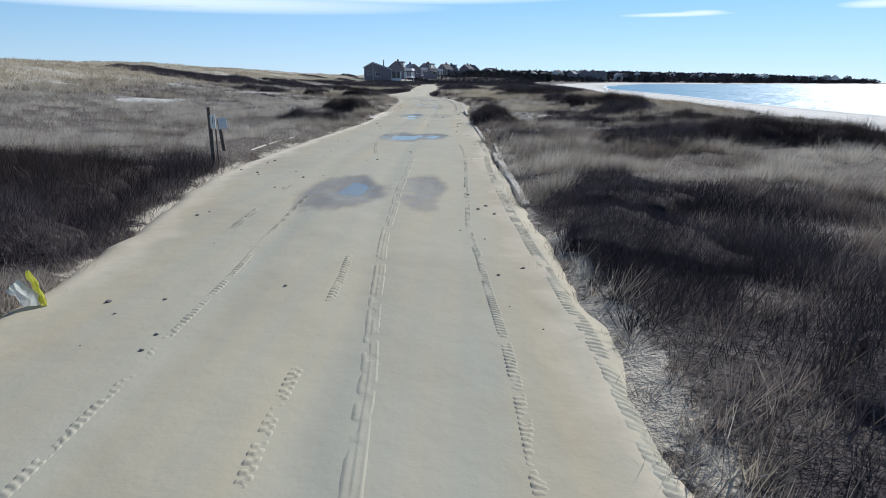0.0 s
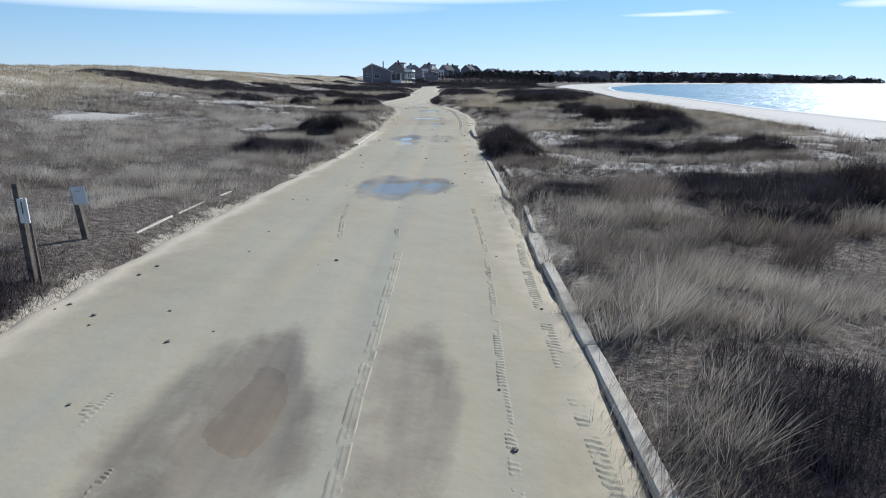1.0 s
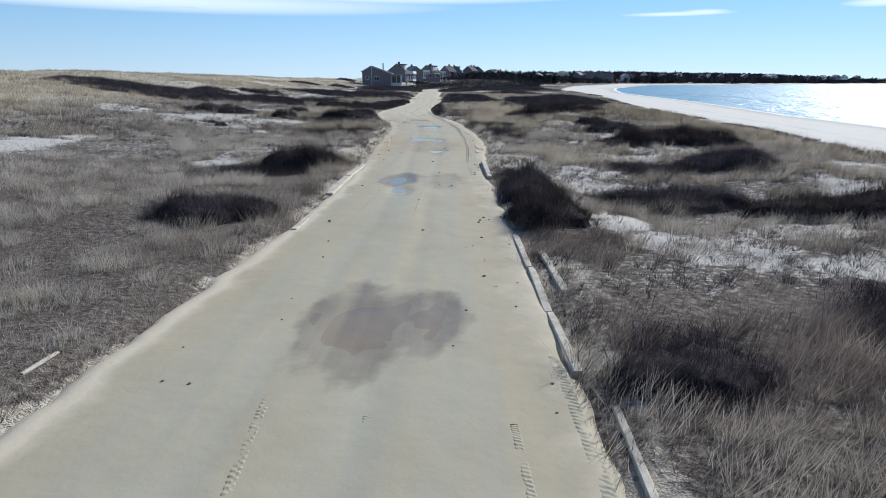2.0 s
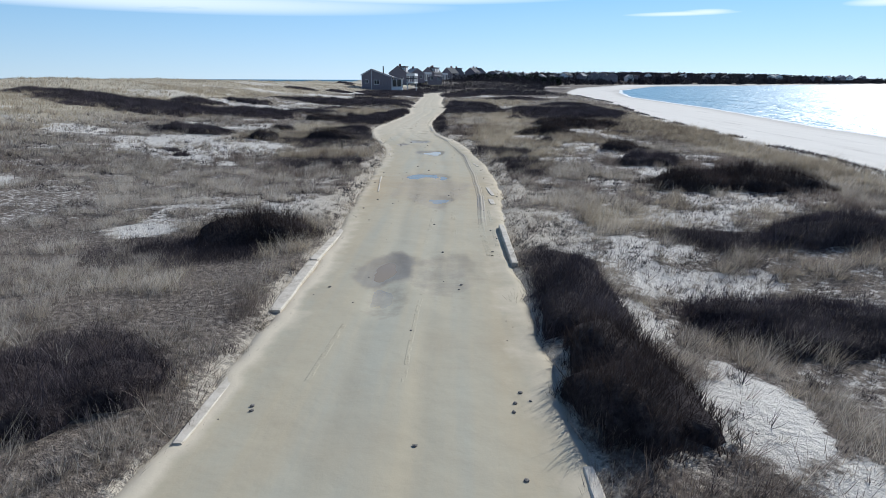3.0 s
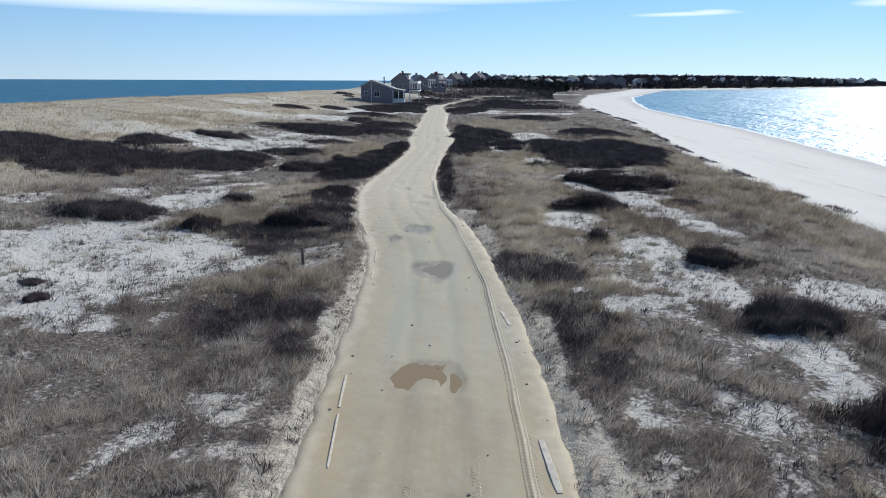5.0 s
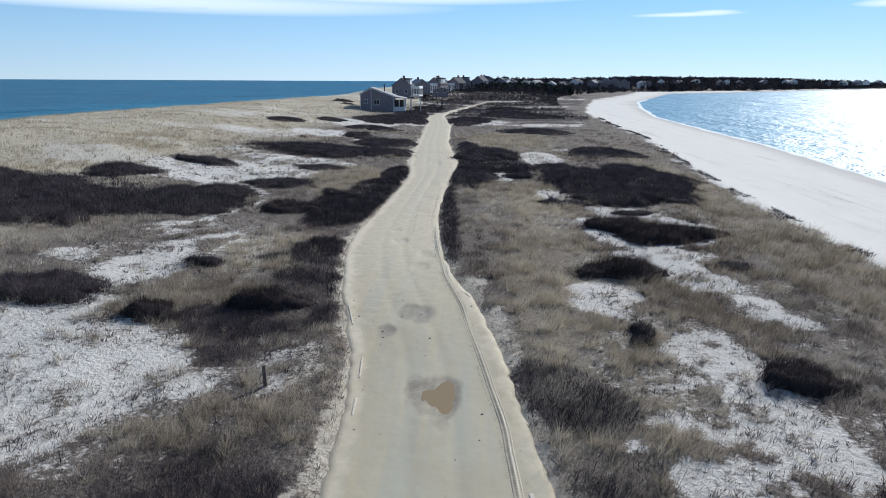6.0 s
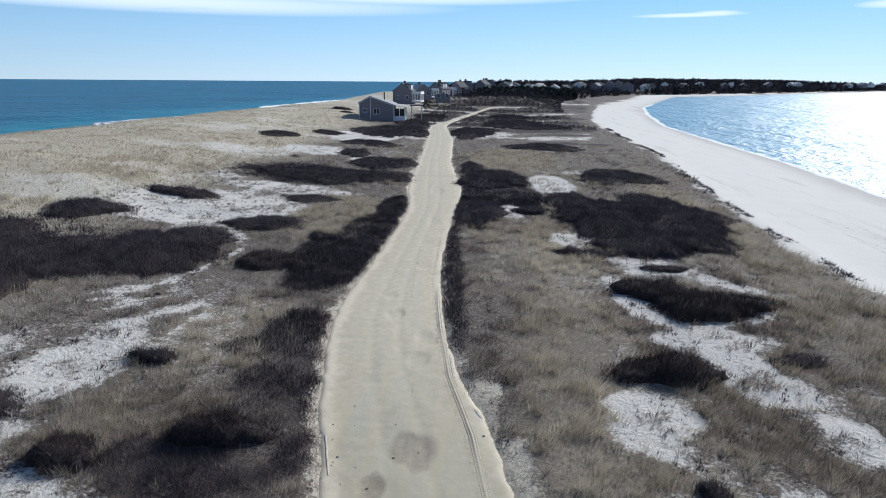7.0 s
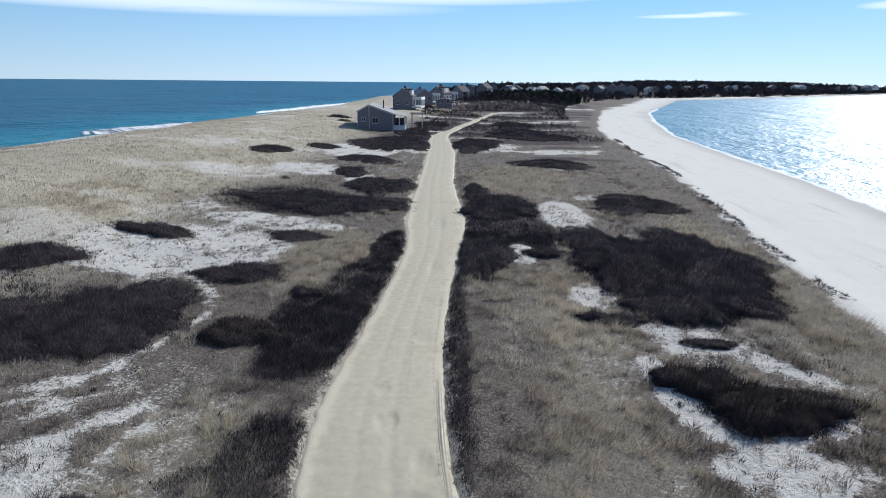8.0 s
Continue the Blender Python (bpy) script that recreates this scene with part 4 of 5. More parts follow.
def sign_stand():
    """A tall dark post with a pale panel of three slats on two thin legs before it."""
    x, y = -4.99, 7.05
    ob = thing("notice_stand", (x, y, ground_at(x, y)), "dark wooden post with a pale slatted panel on thin legs", "sign")
    square_post(0, 0.06, 0.075, 1.28, ob).location = (-0.03, 0.06, 0)
    for dx in (0.025, 0.115):
        square_post(dx, 0, 0.028, 0.86, ob, "leg").location = (dx, 0, 0)
    for k in range(3):
        part("slat", box(0.015 + 0.042 * k, 0.052 + 0.042 * k, -0.045, -0.02, 0.80, 1.11 + 0.008 * k, 0.004), M_PANEL, ob, "whitewashed slat")
    bars = bmesh.new()
    add_box(bars, 0.068, 0.08, -0.049, -0.0455, 0.92, 1.08)
    part("lettering", bars, M_POST, ob, "dark unreadable marks")


def small_sign():
    x, y = -5.49, 9.05
    ob = thing("roadside_sign", (x, y, ground_at(x, y)), "leaning wooden post with a small white sign board", "sign")
    ob.matrix_world = pose(x, y, ground_at(x, y), 0, -5, 0)
    square_post(0, 0, 0.09, 0.82, ob)
    part("sign_board", box(-0.02, 0.22, -0.075, -0.05, 0.57, 0.86, 0.012), M_PANEL, ob, "white painted board")
    bars = bmesh.new()
    add_box(bars, 0.06, 0.14, -0.079, -0.0755, 0.785, 0.80)
    part("lettering", bars, plain("faded_grey_paint", ((0.42, 0.42, 0.42), (0.52, 0.52, 0.52))), ob, "faded grey line")


sign_stand()
small_sign()
_x, _y = -7.64, 52.4
_p = thing("marker_post", (_x, _y, ground_at(_x, _y)), "short dark wooden post in the brush", "post")
square_post(0, 0, 0.12, 0.75, _p)
_x, _y = 0.35, 108.0
_p = thing("marker_post", (_x, _y, ground_at(_x, _y)), "pale wooden post beside the sand track", "post")
square_post(0, 0, 0.16, 0.9, _p)
M_YELLOW = straw_material("yellow_green_plastic", (0.62, 0.62, 0.12), (0.72, 0.70, 0.22), (0.8, 0.78, 0.4), 0.5)
M_SHEET = straw_material("white_plastic", (0.78, 0.78, 0.74), (0.8, 0.8, 0.77), (0.82, 0.82, 0.8), 0.5)


def crumpled_panel():
    """A bent marker of two stiff sheets, white and yellow, half buried at the roadside."""
    x, y = -3.05, -2.0
    ob = thing("bent_marker", (x, y, ground_at(x, y)), "crumpled yellow and white marker panel at the track's edge", "marker")
    for nm, mat, lean, turn, w, h, dx in (("white_sheet", M_SHEET, -40, 12, 0.16, 0.28, -0.02), ("yellow_sheet", M_YELLOW, -16, -20, 0.09, 0.36, 0.05)):
        rnd = random.Random(nm)
        bm = bmesh.new()
        cols = [[bm.verts.new((-w / 2 + w * i / 5 + rnd.uniform(-0.01, 0.01), rnd.uniform(-0.018, 0.018), h * j / 6 + rnd.uniform(-0.01, 0.01) - 0.03)) for i in range(6)] for j in range(7)]
        for a, b in zip(cols, cols[1:]):
            for i in range(5):
                bm.faces.new((a[i], a[i + 1], b[i + 1], b[i]))
        bmesh.ops.solidify(bm, geom=bm.faces[:], thickness=0.008)
        p = part(nm, bm, mat, ob)
        p.matrix_basis = pose(dx, 0, 0.02, 6, lean, turn)


crumpled_panel()


# ---- vegetation ----
CHART_X, CHART_Y = steps((-120, -60, 2.0), (-60, 40, 0.2), (40, 60, 2.0)), steps((-16, 70, 0.2), (70, 160, 0.4), (160, 330, 1.5))


def charted(fn):
    """The same function of the plan, worked out once on a fine chart and read off between its lines."""
    cx, cy = np.meshgrid(CHART_X, CHART_Y)
    table = fn(cx.ravel(), cy.ravel()).reshape(cx.shape)

    def read(x, y):
        u, v = np.interp(x, CHART_X, np.arange(len(CHART_X))), np.interp(y, CHART_Y, np.arange(len(CHART_Y)))
        i, j = np.minimum(u.astype(int), len(CHART_X) - 2), np.minimum(v.astype(int), len(CHART_Y) - 2)
        u, v = u - i, v - j
        return (table[j, i] * (1 - u) + table[j, i + 1] * u) * (1 - v) + (table[j + 1, i] * (1 - u) + table[j + 1, i + 1] * u) * v

    return read


land_at, off_at, heath_at, cover_at, bare_at = charted(land), charted(off_road), charted(heath_of), charted(cover_of), charted(bare)
straw_at, dune_at, clump_at = charted(straw_of), charted(dune_straw), charted(clumped)
pale_at = charted(lambda x, y: blot(x, y, PALE))
brown_at, half_at = charted(lambda x, y: blot(x, y, BROWN)), charted(lambda x, y: blot(x, y, HALF_SAND_A + HALF_SAND_B))

def blades(x, y, z, height, width, lean, rs, wind=(0.16, -0.05)):
    """Upright, slightly bent stalks as slim triangles: arrays of corners and faces."""
    n = len(x)
    a = rs.uniform(0, 2 * np.pi, n)
    w = width * rs.uniform(0.6, 1.3, n)
    h = height * rs.uniform(0.6, 1.15, n)
    b = rs.uniform(0, 2 * np.pi, n)
    l = lean * rs.uniform(0.2, 1.2, n) * h
    dx, dy = np.cos(a) * w / 2, np.sin(a) * w / 2
    v = np.empty((n, 3, 3))
    v[:, 0] = np.stack([x - dx, y - dy, z - 0.02], 1)
    v[:, 1] = np.stack([x + dx, y + dy, z - 0.02], 1)
    v[:, 2] = np.stack([x + np.cos(b) * l + wind[0] * h, y + np.sin(b) * l + wind[1] * h, z + h], 1)
    return v.reshape(-1, 3), np.arange(3 * n).reshape(-1, 3)


def tufts(name, label, mat, x, y, per, spread, height, width, lean, rs, wind=(0.18, -0.04)):
    """Tussocks: stalks that fan out from a common foot, each tussock with a tint of its own."""
    n = len(x)
    k = np.repeat(np.arange(n), per)
    m = n * per
    size = rs.uniform(0.6, 1.3, n)
    a, r = rs.uniform(0, 2 * np.pi, m), np.sqrt(rs.uniform(0, 1, m))
    hx, hy = x[k] + np.cos(a) * r * spread * size[k], y[k] + np.sin(a) * r * spread * size[k]
    h = height[k] * size[k] * rs.uniform(0.55, 1.15, m)
    w = width * rs.uniform(0.6, 1.3, m) / 2
    z = land_at(hx, hy)
    b, out = rs.uniform(0, 2 * np.pi, m), a + rs.normal(0, 0.7, m)
    l = h * lean * (0.3 + r) * rs.uniform(0.5, 1.2, m)
    v = np.empty((m, 3, 3))
    v[:, 0] = np.stack([hx - np.cos(b) * w, hy - np.sin(b) * w, z - 0.02], 1)
    v[:, 1] = np.stack([hx + np.cos(b) * w, hy + np.sin(b) * w, z - 0.02], 1)
    v[:, 2] = np.stack([hx + np.cos(out) * l + wind[0] * h, hy + np.sin(out) * l + wind[1] * h, z + h], 1)
    me = array_mesh(name, v.reshape(-1, 3), np.arange(3 * m).reshape(-1, 3), mat)
    add_attr(me, "tint", np.repeat(np.clip(0.1 + 0.34 * rs.uniform(0, 1, n) + 1.5 * (vnoise(x, y, 0.8, 2) - 0.5) + 0.5 * vnoise(x, y, 3.0, 2) + 0.15 * pale_at(x, y) - 0.35 * np.maximum(heath_at(x, y), 0.7 * brown_at(x, y)), 0, 1)[k], 3))
    return tagged(new(name, me), label, "grass", kind="stuff")


# every shrub: x, y, half width, half depth, height
SHRUBS_NEAR = [(3.6, 3.2, 0.9, 1.6, 0.55), (3.1, 0.1, 0.9, 1.3, 0.5), (-6.1, 2.2, 1.8, 2.4, 1.0), (-4.8, -0.4, 0.9, 1.2, 0.75), (-9.5, 3.5, 2.6, 2.6, 1.0), (-5.9, 30.5, 1.5, 1.1, 1.2), (-5.8, 21.3, 1.3, 1.0, 0.9),
               (4.3, -3.6, 0.9, 1.2, 0.4), (6.4, -2.8, 1.2, 1.3, 0.4), (2.5, 21.9, 0.9, 1.7, 1.05), (2.5, 25.4, 0.8, 2.3, 0.8), (6.9, 25.2, 2.3, 1.2, 0.75),
               (11.0, 23.5, 2.2, 1.1, 1.0), (7.4, 12.5, 1.8, 1.5, 0.8), (10.0, 13.0, 2.3, 1.6, 1.0), (3.0, 13.2, 0.8, 0.7, 0.5), (13.0, 12.5, 2.2, 1.3, 1.1)]
SHRUBS_RIGHT = [(11.6, 39.7, 3.3, 1.6, 1.3), (11.1, 31.4, 2.0, 1.3, 0.9), 
                (10.1, 46.4, 1.8, 1.1, 0.9), (10.5, 53.3, 1.5, 0.9, 1.0), (5.8, 56.1, 0.4, 0.5, 0.6), (7.2, 65.1, 2.2, 1.3, 1.2), (6.1, 57.0, 0.5, 0.6, 0.8),
                (13.6, 66.6, 1.1, 0.6, 0.5), (9.4, 75.3, 2.1, 1.3, 1.2), (12.0, 73.0, 3.0, 2.1, 1.2), (11.8, 80.1, 1.4, 0.6, 0.5), (16.6, 95.0, 4.9, 9.5, 1.3)]
SHRUBS_BEYOND = [(10.6, 96.0, 4.3, 9.0, 1.2), (13.4, 86.5, 4.4, 4.0, 1.1), (7.0, 83.2, 2.2, 0.8, 0.8), (17.7, 118.8, 5.5, 5.0, 0.9), (4.7, 97.4, 1.7, 1.1, 0.8),
                 (1.5, 116.2, 4.3, 5.5, 1.2), (-0.9, 125.5, 1.6, 5.5, 1.0), (-0.5, 96.3, 2.0, 6.0, 1.0), 
                 (-0.4, 186, 5.2, 13, 1.0), (12, 212, 9, 12, 1.0), (12.5, 154, 6, 5, 0.9), (12, 246, 6, 18, 0.9), (20, 205, 5, 7, 0.9)]
SHRUBS_LEFT = [(-18.1, 89.6, 3.1, 2.1, 0.8), (-14.6, 79.5, 2.4, 1.6, 1.0), 
               (-17.6, 115.2, 8.4, 5.0, 1.1), (-13.8, 129, 4.0, 6.3, 1.1),
               (-19.9, 139.6, 2.4, 4.0, 0.8), (-29.0, 98.3, 3.1, 1.8, 0.8), (-17.3, 100.8, 2.7, 1.6, 0.5), (-33.0, 88.8, 3.0, 2.5, 1.0), (-26.9, 128.8, 0.7, 0.6, 0.6)]
SHRUBS_DUNE = [(-36.6, 154, 3.2, 5, 0.8), (-30.3, 166.7, 2.9, 3, 0.7), (-18.5, 184, 7.0, 15, 1.2), (-16.6, 212, 4.2, 15, 1.0), (-14, 242, 5, 13, 1.0), (-19.5, 153.6, 4.4, 5, 0.8), (-22.7, 80.4, 4.7, 4.9, 1.0), (-12.7, 86.6, 1.2, 0.9, 0.9), 
               (-29.0, 75.2, 5.2, 5.2, 1.0), (-35.5, 76.5, 5.6, 6.2, 1.0), (-42, 79, 4.5, 5.0, 1.0), (-15, 64.9, 0.9, 0.7, 0.9), (-14.4, 58.0, 1.1, 0.9, 1.0), (-10.1, 59.7, 1.7, 0.9, 1.1), (-20.3, 59.6, 3.0, 1.7, 0.9),
               (-16.7, 48.2, 0.4, 0.4, 0.3), (-15.6, 46.9, 0.4, 0.4, 0.3)]
SHRUBS_DUNE += [(-42.5, 238, 3.4, 3.0, 1.1), (-38.8, 228, 2.0, 2.0, 0.8)]
SHRUBS = SHRUBS_NEAR + SHRUBS_RIGHT + SHRUBS_BEYOND + SHRUBS_LEFT + SHRUBS_DUNE


def shrub(x, y, rx_, ry__, h, seed):
    """A low thicket: a dense lumpy heart of brush, bristling with bare twigs, over a few thick stems."""
    rs = np.random.RandomState(seed)
    low = h < 0.75
    label = "low dark thicket of bare heath on the sand" if low else "dark leafless beach shrub with dense upright twigs"
    ob = thing("shrub", (x, y, float(land_at(np.array([x]), np.array([y]))[0])), label, "shrub", "shrubs on the dunes")
    z0 = ob.location.z
    ph = rs.uniform(0, 6.28, 5)

    def rim_at(a):
        return 1 + 0.14 * np.sin(2 * a + ph[0]) + 0.12 * np.sin(3 * a + ph[1]) + 0.08 * np.sin(5 * a + ph[2]) + 0.07 * np.sin(8 * a + ph[3]) + 0.06 * np.sin(13 * a + ph[4]) + 0.05 * np.sin(23 * a + ph[1]) + 0.04 * np.sin(37 * a + ph[2])

    def dome(a, r):
        """Height of the brush above the ground at a share r of the way to the rim."""
        px_, py_ = x + rx_ * rim_at(a) * r * np.cos(a), y + ry__ * rim_at(a) * r * np.sin(a)
        rough = (0.18, 1.05) if rx_ * ry__ < 12 else (0.42, 0.62)
        top = h * (rough[0] + rough[1] * vnoise(px_ + seed, py_, 0.9 + 0.05 * rx_, 3)) * np.sqrt(np.clip(1 - r ** 3.0, 0, 1))
        return px_, py_, top

    size = rx_ * ry__
    na, nr = (36, 9) if size < 12 else (72, 20)
    A, R = np.meshgrid(np.linspace(0, 2 * np.pi, na, endpoint=False), np.linspace(0.03, 1, nr))
    X, Y, T = dome(A.ravel(), R.ravel())
    Z = land_at(X, Y) + 0.60 * T - 0.10 * (R.ravel() > 0.98)
    i = np.arange(na * (nr - 1))
    q = np.stack([i, (i // na) * na + (i + 1) % na, (i // na + 1) * na + (i + 1) % na, i + na], 1)
    part("brush", array_mesh("brush", np.stack([X - x, Y - y, Z - z0], 1), q, M_BRUSH, flat=False), None, ob)
    n = int(min(size * 3.14 * np.interp(y, [0, 34, 60, 90, 130, 200], [1100, 800, 430, 220, 100, 36]), 26000))
    a, r = rs.uniform(0, 2 * np.pi, n), np.sqrt(rs.uniform(0, 1, n)) ** 0.9 * 1.12
    X, Y, T = dome(a, np.minimum(r, 0.985))
    out = np.maximum(r - 0.985, 0)
    X, Y = X + out * rx_ * np.cos(a), Y + out * ry__ * np.sin(a)
    fat = np.interp(y, [0, 30, 80, 130, 220], [0.008, 0.012, 0.028, 0.05, 0.12])
    tall = np.maximum(0.55 * T, 0.10) + 0.04 + 0.05 * h
    v, f = blades(X, Y, land_at(X, Y) + 0.45 * T, tall, fat, 0.8, rs, (0.12, 0.0))
    v = v - np.array([x, y, z0])
    dark = h >= 1.0 and size < 7
    me = array_mesh("crown", v, f, M_TWIG_DARK if dark else M_TWIG)
    add_attr(me, "tint", np.repeat(np.clip(1.6 * vnoise(X, Y, 0.7, 3) - 0.3, 0, 1), 3))
    tagged(part("crown", me, None, ob, "dark brown twigs" if dark else "mauve-grey bare twigs"), kind="stuff")
    return ob


for i, (x, y, a, b, h) in enumerate(SHRUBS):
    shrub(x, y, a, b, h, 100 + i)


def shrub_mask(x, y):
    inside = np.zeros(len(x), bool)
    for cx, cy, a, b, _ in SHRUBS:
        near = np.flatnonzero((np.abs(x - cx) < a) & (np.abs(y - cy) < b))
        inside[near] |= ((x[near] - cx) / (a * 0.85)) ** 2 + ((y[near] - cy) / (b * 0.85)) ** 2 < 1
    return inside


def sow(x0, x1, y0, y1, per_m2, seed):
    """Places where something grows, and their cover and straw."""
    rs = np.random.RandomState(seed)
    n = int((x1 - x0) * (y1 - y0) * per_m2)
    x, y = rs.uniform(x0, x1, n), rs.uniform(y0, y1, n)
    x, y = x + rs.normal(0, 0.07 * (x1 - x0), n), y + rs.normal(0, 0.07 * (y1 - y0), n)
    clump = clump_at(x, y)
    c = cover_at(x, y)
    keep = (rs.uniform(0, 1, n) < c * (0.06 + 0.94 * clump) * (1 - 0.85 * heath_at(x, y))) & ~shrub_mask(x, y)
    x, y = x[keep], y[keep]
    return x, y, straw_at(x, y), rs


KINDS = (("grey_grass", "withered grey beach grass in loose tufts", M_GREY), ("straw_grass", "pale straw-coloured beach grass bent by the wind", M_TAN),
         ("brown_grass", "dead brown grass and weed stalks", M_BROWN))


def kinds(x, y, rs):
    """Which of the three kinds of grass grows at each place."""
    patch = vnoise(x, y + 11, 3.5, 2)
    straw = straw_at(x, y)
    tan = rs.uniform(0, 1, len(x)) < straw * 0.85 + 0.05
    brown = ~tan & (patch + 0.35 * np.maximum(heath_at(x, y), 0.6 * brown_at(x, y)) + 0.12 * rs.uniform(-1, 1, len(x)) - 0.2 * pale_at(x, y) > 0.56)
    return straw, (~tan & ~brown, tan, brown)


# tussocks: x from, to, y from, to, tussocks per square metre, stalks in each, stalk width
BELTS = [(-14, 14, -9, 34, 13, 26, 0.007), (-24, -14, 4, 34, 5, 18, 0.014), (14, 24, 10, 34, 5, 18, 0.014), (-20, 20, 34, 62, 9, 20, 0.012), (-34, -20, 30, 70, 4, 14, 0.022),
         (-20, 24, 62, 100, 4.5, 14, 0.022), (-44, -20, 70, 120, 2.5, 11, 0.035), (-20, 28, 100, 150, 2.2, 10, 0.045)]
for i, (x0, x1, y0, y1, dens, per, wide) in enumerate(BELTS):
    x, y, _, rs = sow(x0, x1, y0, y1, dens, 40 + i)
    straw, picks = kinds(x, y, rs)
    tall = (0.18 + 0.38 * vnoise(x, y, 2.0, 3)) * (0.55 + 0.5 * clump_at(x, y)) * (1 + 0.4 * straw) * (1 - 0.45 * heath_at(x, y))
    weed = (rs.uniform(0, 1, len(x)) < 0.35 * smooth(0.52, 0.66, vnoise(x + 71, y, 1.3, 3))) & (dune_at(x, y) < 0.3)
    tufts("dark_weed", "dark leafless weeds scattered among the grass", M_HEATH, x[weed], y[weed], per, 0.10 + 2.0 * wide, 0.8 * tall[weed], wide, 0.8, rs)
    for (nm, label, mat), pick in zip(KINDS, picks):
        if pick.sum() > 20:
            tufts(nm, label, mat, x[pick], y[pick], per, 0.10 + 2.0 * wide, tall[pick], wide, 0.75, rs)


def field(x0, x1, y0, y1, per_m2, wide, seed):
    """Single stalks that close the ground between the tussocks, thick in some places and thin in others."""
    rs = np.random.RandomState(seed)
    n = int((x1 - x0) * (y1 - y0) * per_m2)
    x, y = rs.uniform(x0, x1, n), rs.uniform(y0, y1, n)
    x, y = x + rs.normal(0, 0.07 * (x1 - x0), n), y + rs.normal(0, 0.07 * (y1 - y0), n)
    c = cover_at(x, y)
    straw = straw_at(x, y)
    thick = np.maximum(clump_at(x, y), 0.6 * straw)
    keep = (rs.uniform(0, 1, n) < c ** 1.3 * (0.09 + 0.91 * thick) * (1 - 0.9 * heath_at(x, y))) & ~shrub_mask(x, y)
    x, y = x[keep], y[keep]
    straw, picks = kinds(x, y, rs)
    flat = 1.0 - 0.6 * dune_at(x, y)
    low = heath_at(x, y)
    tall = (0.09 + 0.28 * vnoise(x, y, 1.8, 3)) * (1 + 0.55 * straw * flat) * (1 - 0.5 * low) * (0.65 + 0.55 * clump_at(x, y))
    tint = np.clip(0.48 - 0.14 * flat * (1 - straw) + 0.3 * (1 - flat) + flat * (1.9 * (vnoise(x, y, 0.5, 3) - 0.5) + 0.9 * (vnoise(x + 30, y, 1.7, 2) - 0.5) + 0.5 * (rs.uniform(0, 1, len(x)) - 0.5)) - 0.45 * np.maximum(low, 0.7 * brown_at(x, y)), 0, 1)
    tint = np.clip(tint + (1 - flat) * (1.3 * (vnoise(x, 1.4 * y, 8, 3) - 0.5) + 0.7 * (vnoise(x, y, 1.6, 2) - 0.5)), 0, 1)
    tint = np.clip(tint + 0.28 * pale_at(x, y), 0, 1)
    z = land_at(x, y)
    for (nm, label, mat), pick in zip(KINDS, picks):
        if pick.sum() > 20:
            v, f = blades(x[pick], y[pick], z[pick], tall[pick], wide, 0.5, rs, (0.28, -0.06))
            me = array_mesh(nm, v, f, mat)
            add_attr(me, "tint", np.repeat(tint[pick], 3))
            tagged(new(nm, me), label, "grass", kind="stuff")


for i, spec in enumerate(((-14, 14, -9, 34, 380, 0.008), (2, 10, -9, 9, 520, 0.005), (-9, -3, -4, 9, 420, 0.005), (-24, -14, 4, 34, 120, 0.016), (14, 24, 10, 34, 120, 0.016), (-20, 20, 34, 62, 290, 0.013),
                          (-20, 24, 62, 100, 170, 0.020), (-44, -20, 34, 120, 40, 0.04), (-20, 28, 100, 150, 36, 0.05), (-85, -44, 30, 150, 14, 0.07), (-44, -20, 120, 150, 22, 0.06),
                          (-90, 34, 150, 260, 5, 0.12))):
    field(*spec, 300 + i)


# heath: x from, to, y from, to, twigs per square metre, twig width
for i, (x0, x1, y0, y1, per_m2, wide) in enumerate(((-14, 12, -9, 34, 900, 0.007), (-18, 14, 34, 62, 520, 0.013), (-16, 6, 62, 105, 330, 0.022), (-40, 24, 70, 135, 70, 0.045))):
    rs = np.random.RandomState(500 + i)
    n = int((x1 - x0) * (y1 - y0) * per_m2)
    x, y = rs.uniform(x0, x1, n), rs.uniform(y0, y1, n)
    close = heath_at(x, y) * (0.35 + 0.65 * smooth(0.3, 0.5, vnoise(x, y, 1.3, 3))) * smooth(0.0, 0.5, off_at(x, y))
    keep = (rs.uniform(0, 1, n) < close) & ~shrub_mask(x, y)
    x, y = x[keep], y[keep]
    tall = (0.14 + 0.30 * vnoise(x, y, 1.5, 3)) * (0.4 + 0.6 * heath_at(x, y))
    v, f = blades(x, y, land_at(x, y), tall, wide, 0.9, rs, (0.10, 0.0))
    me = array_mesh("heath", v, f, M_HEATH)
    add_attr(me, "tint", np.repeat(np.clip(1.5 * vnoise(x, y, 0.8, 3) - 0.35 + 0.2 * rs.uniform(-1, 1, len(x)), 0, 1), 3))
    tagged(new("heath", me), "low dark mauve heath, leafless and closed", "heath", kind="stuff")

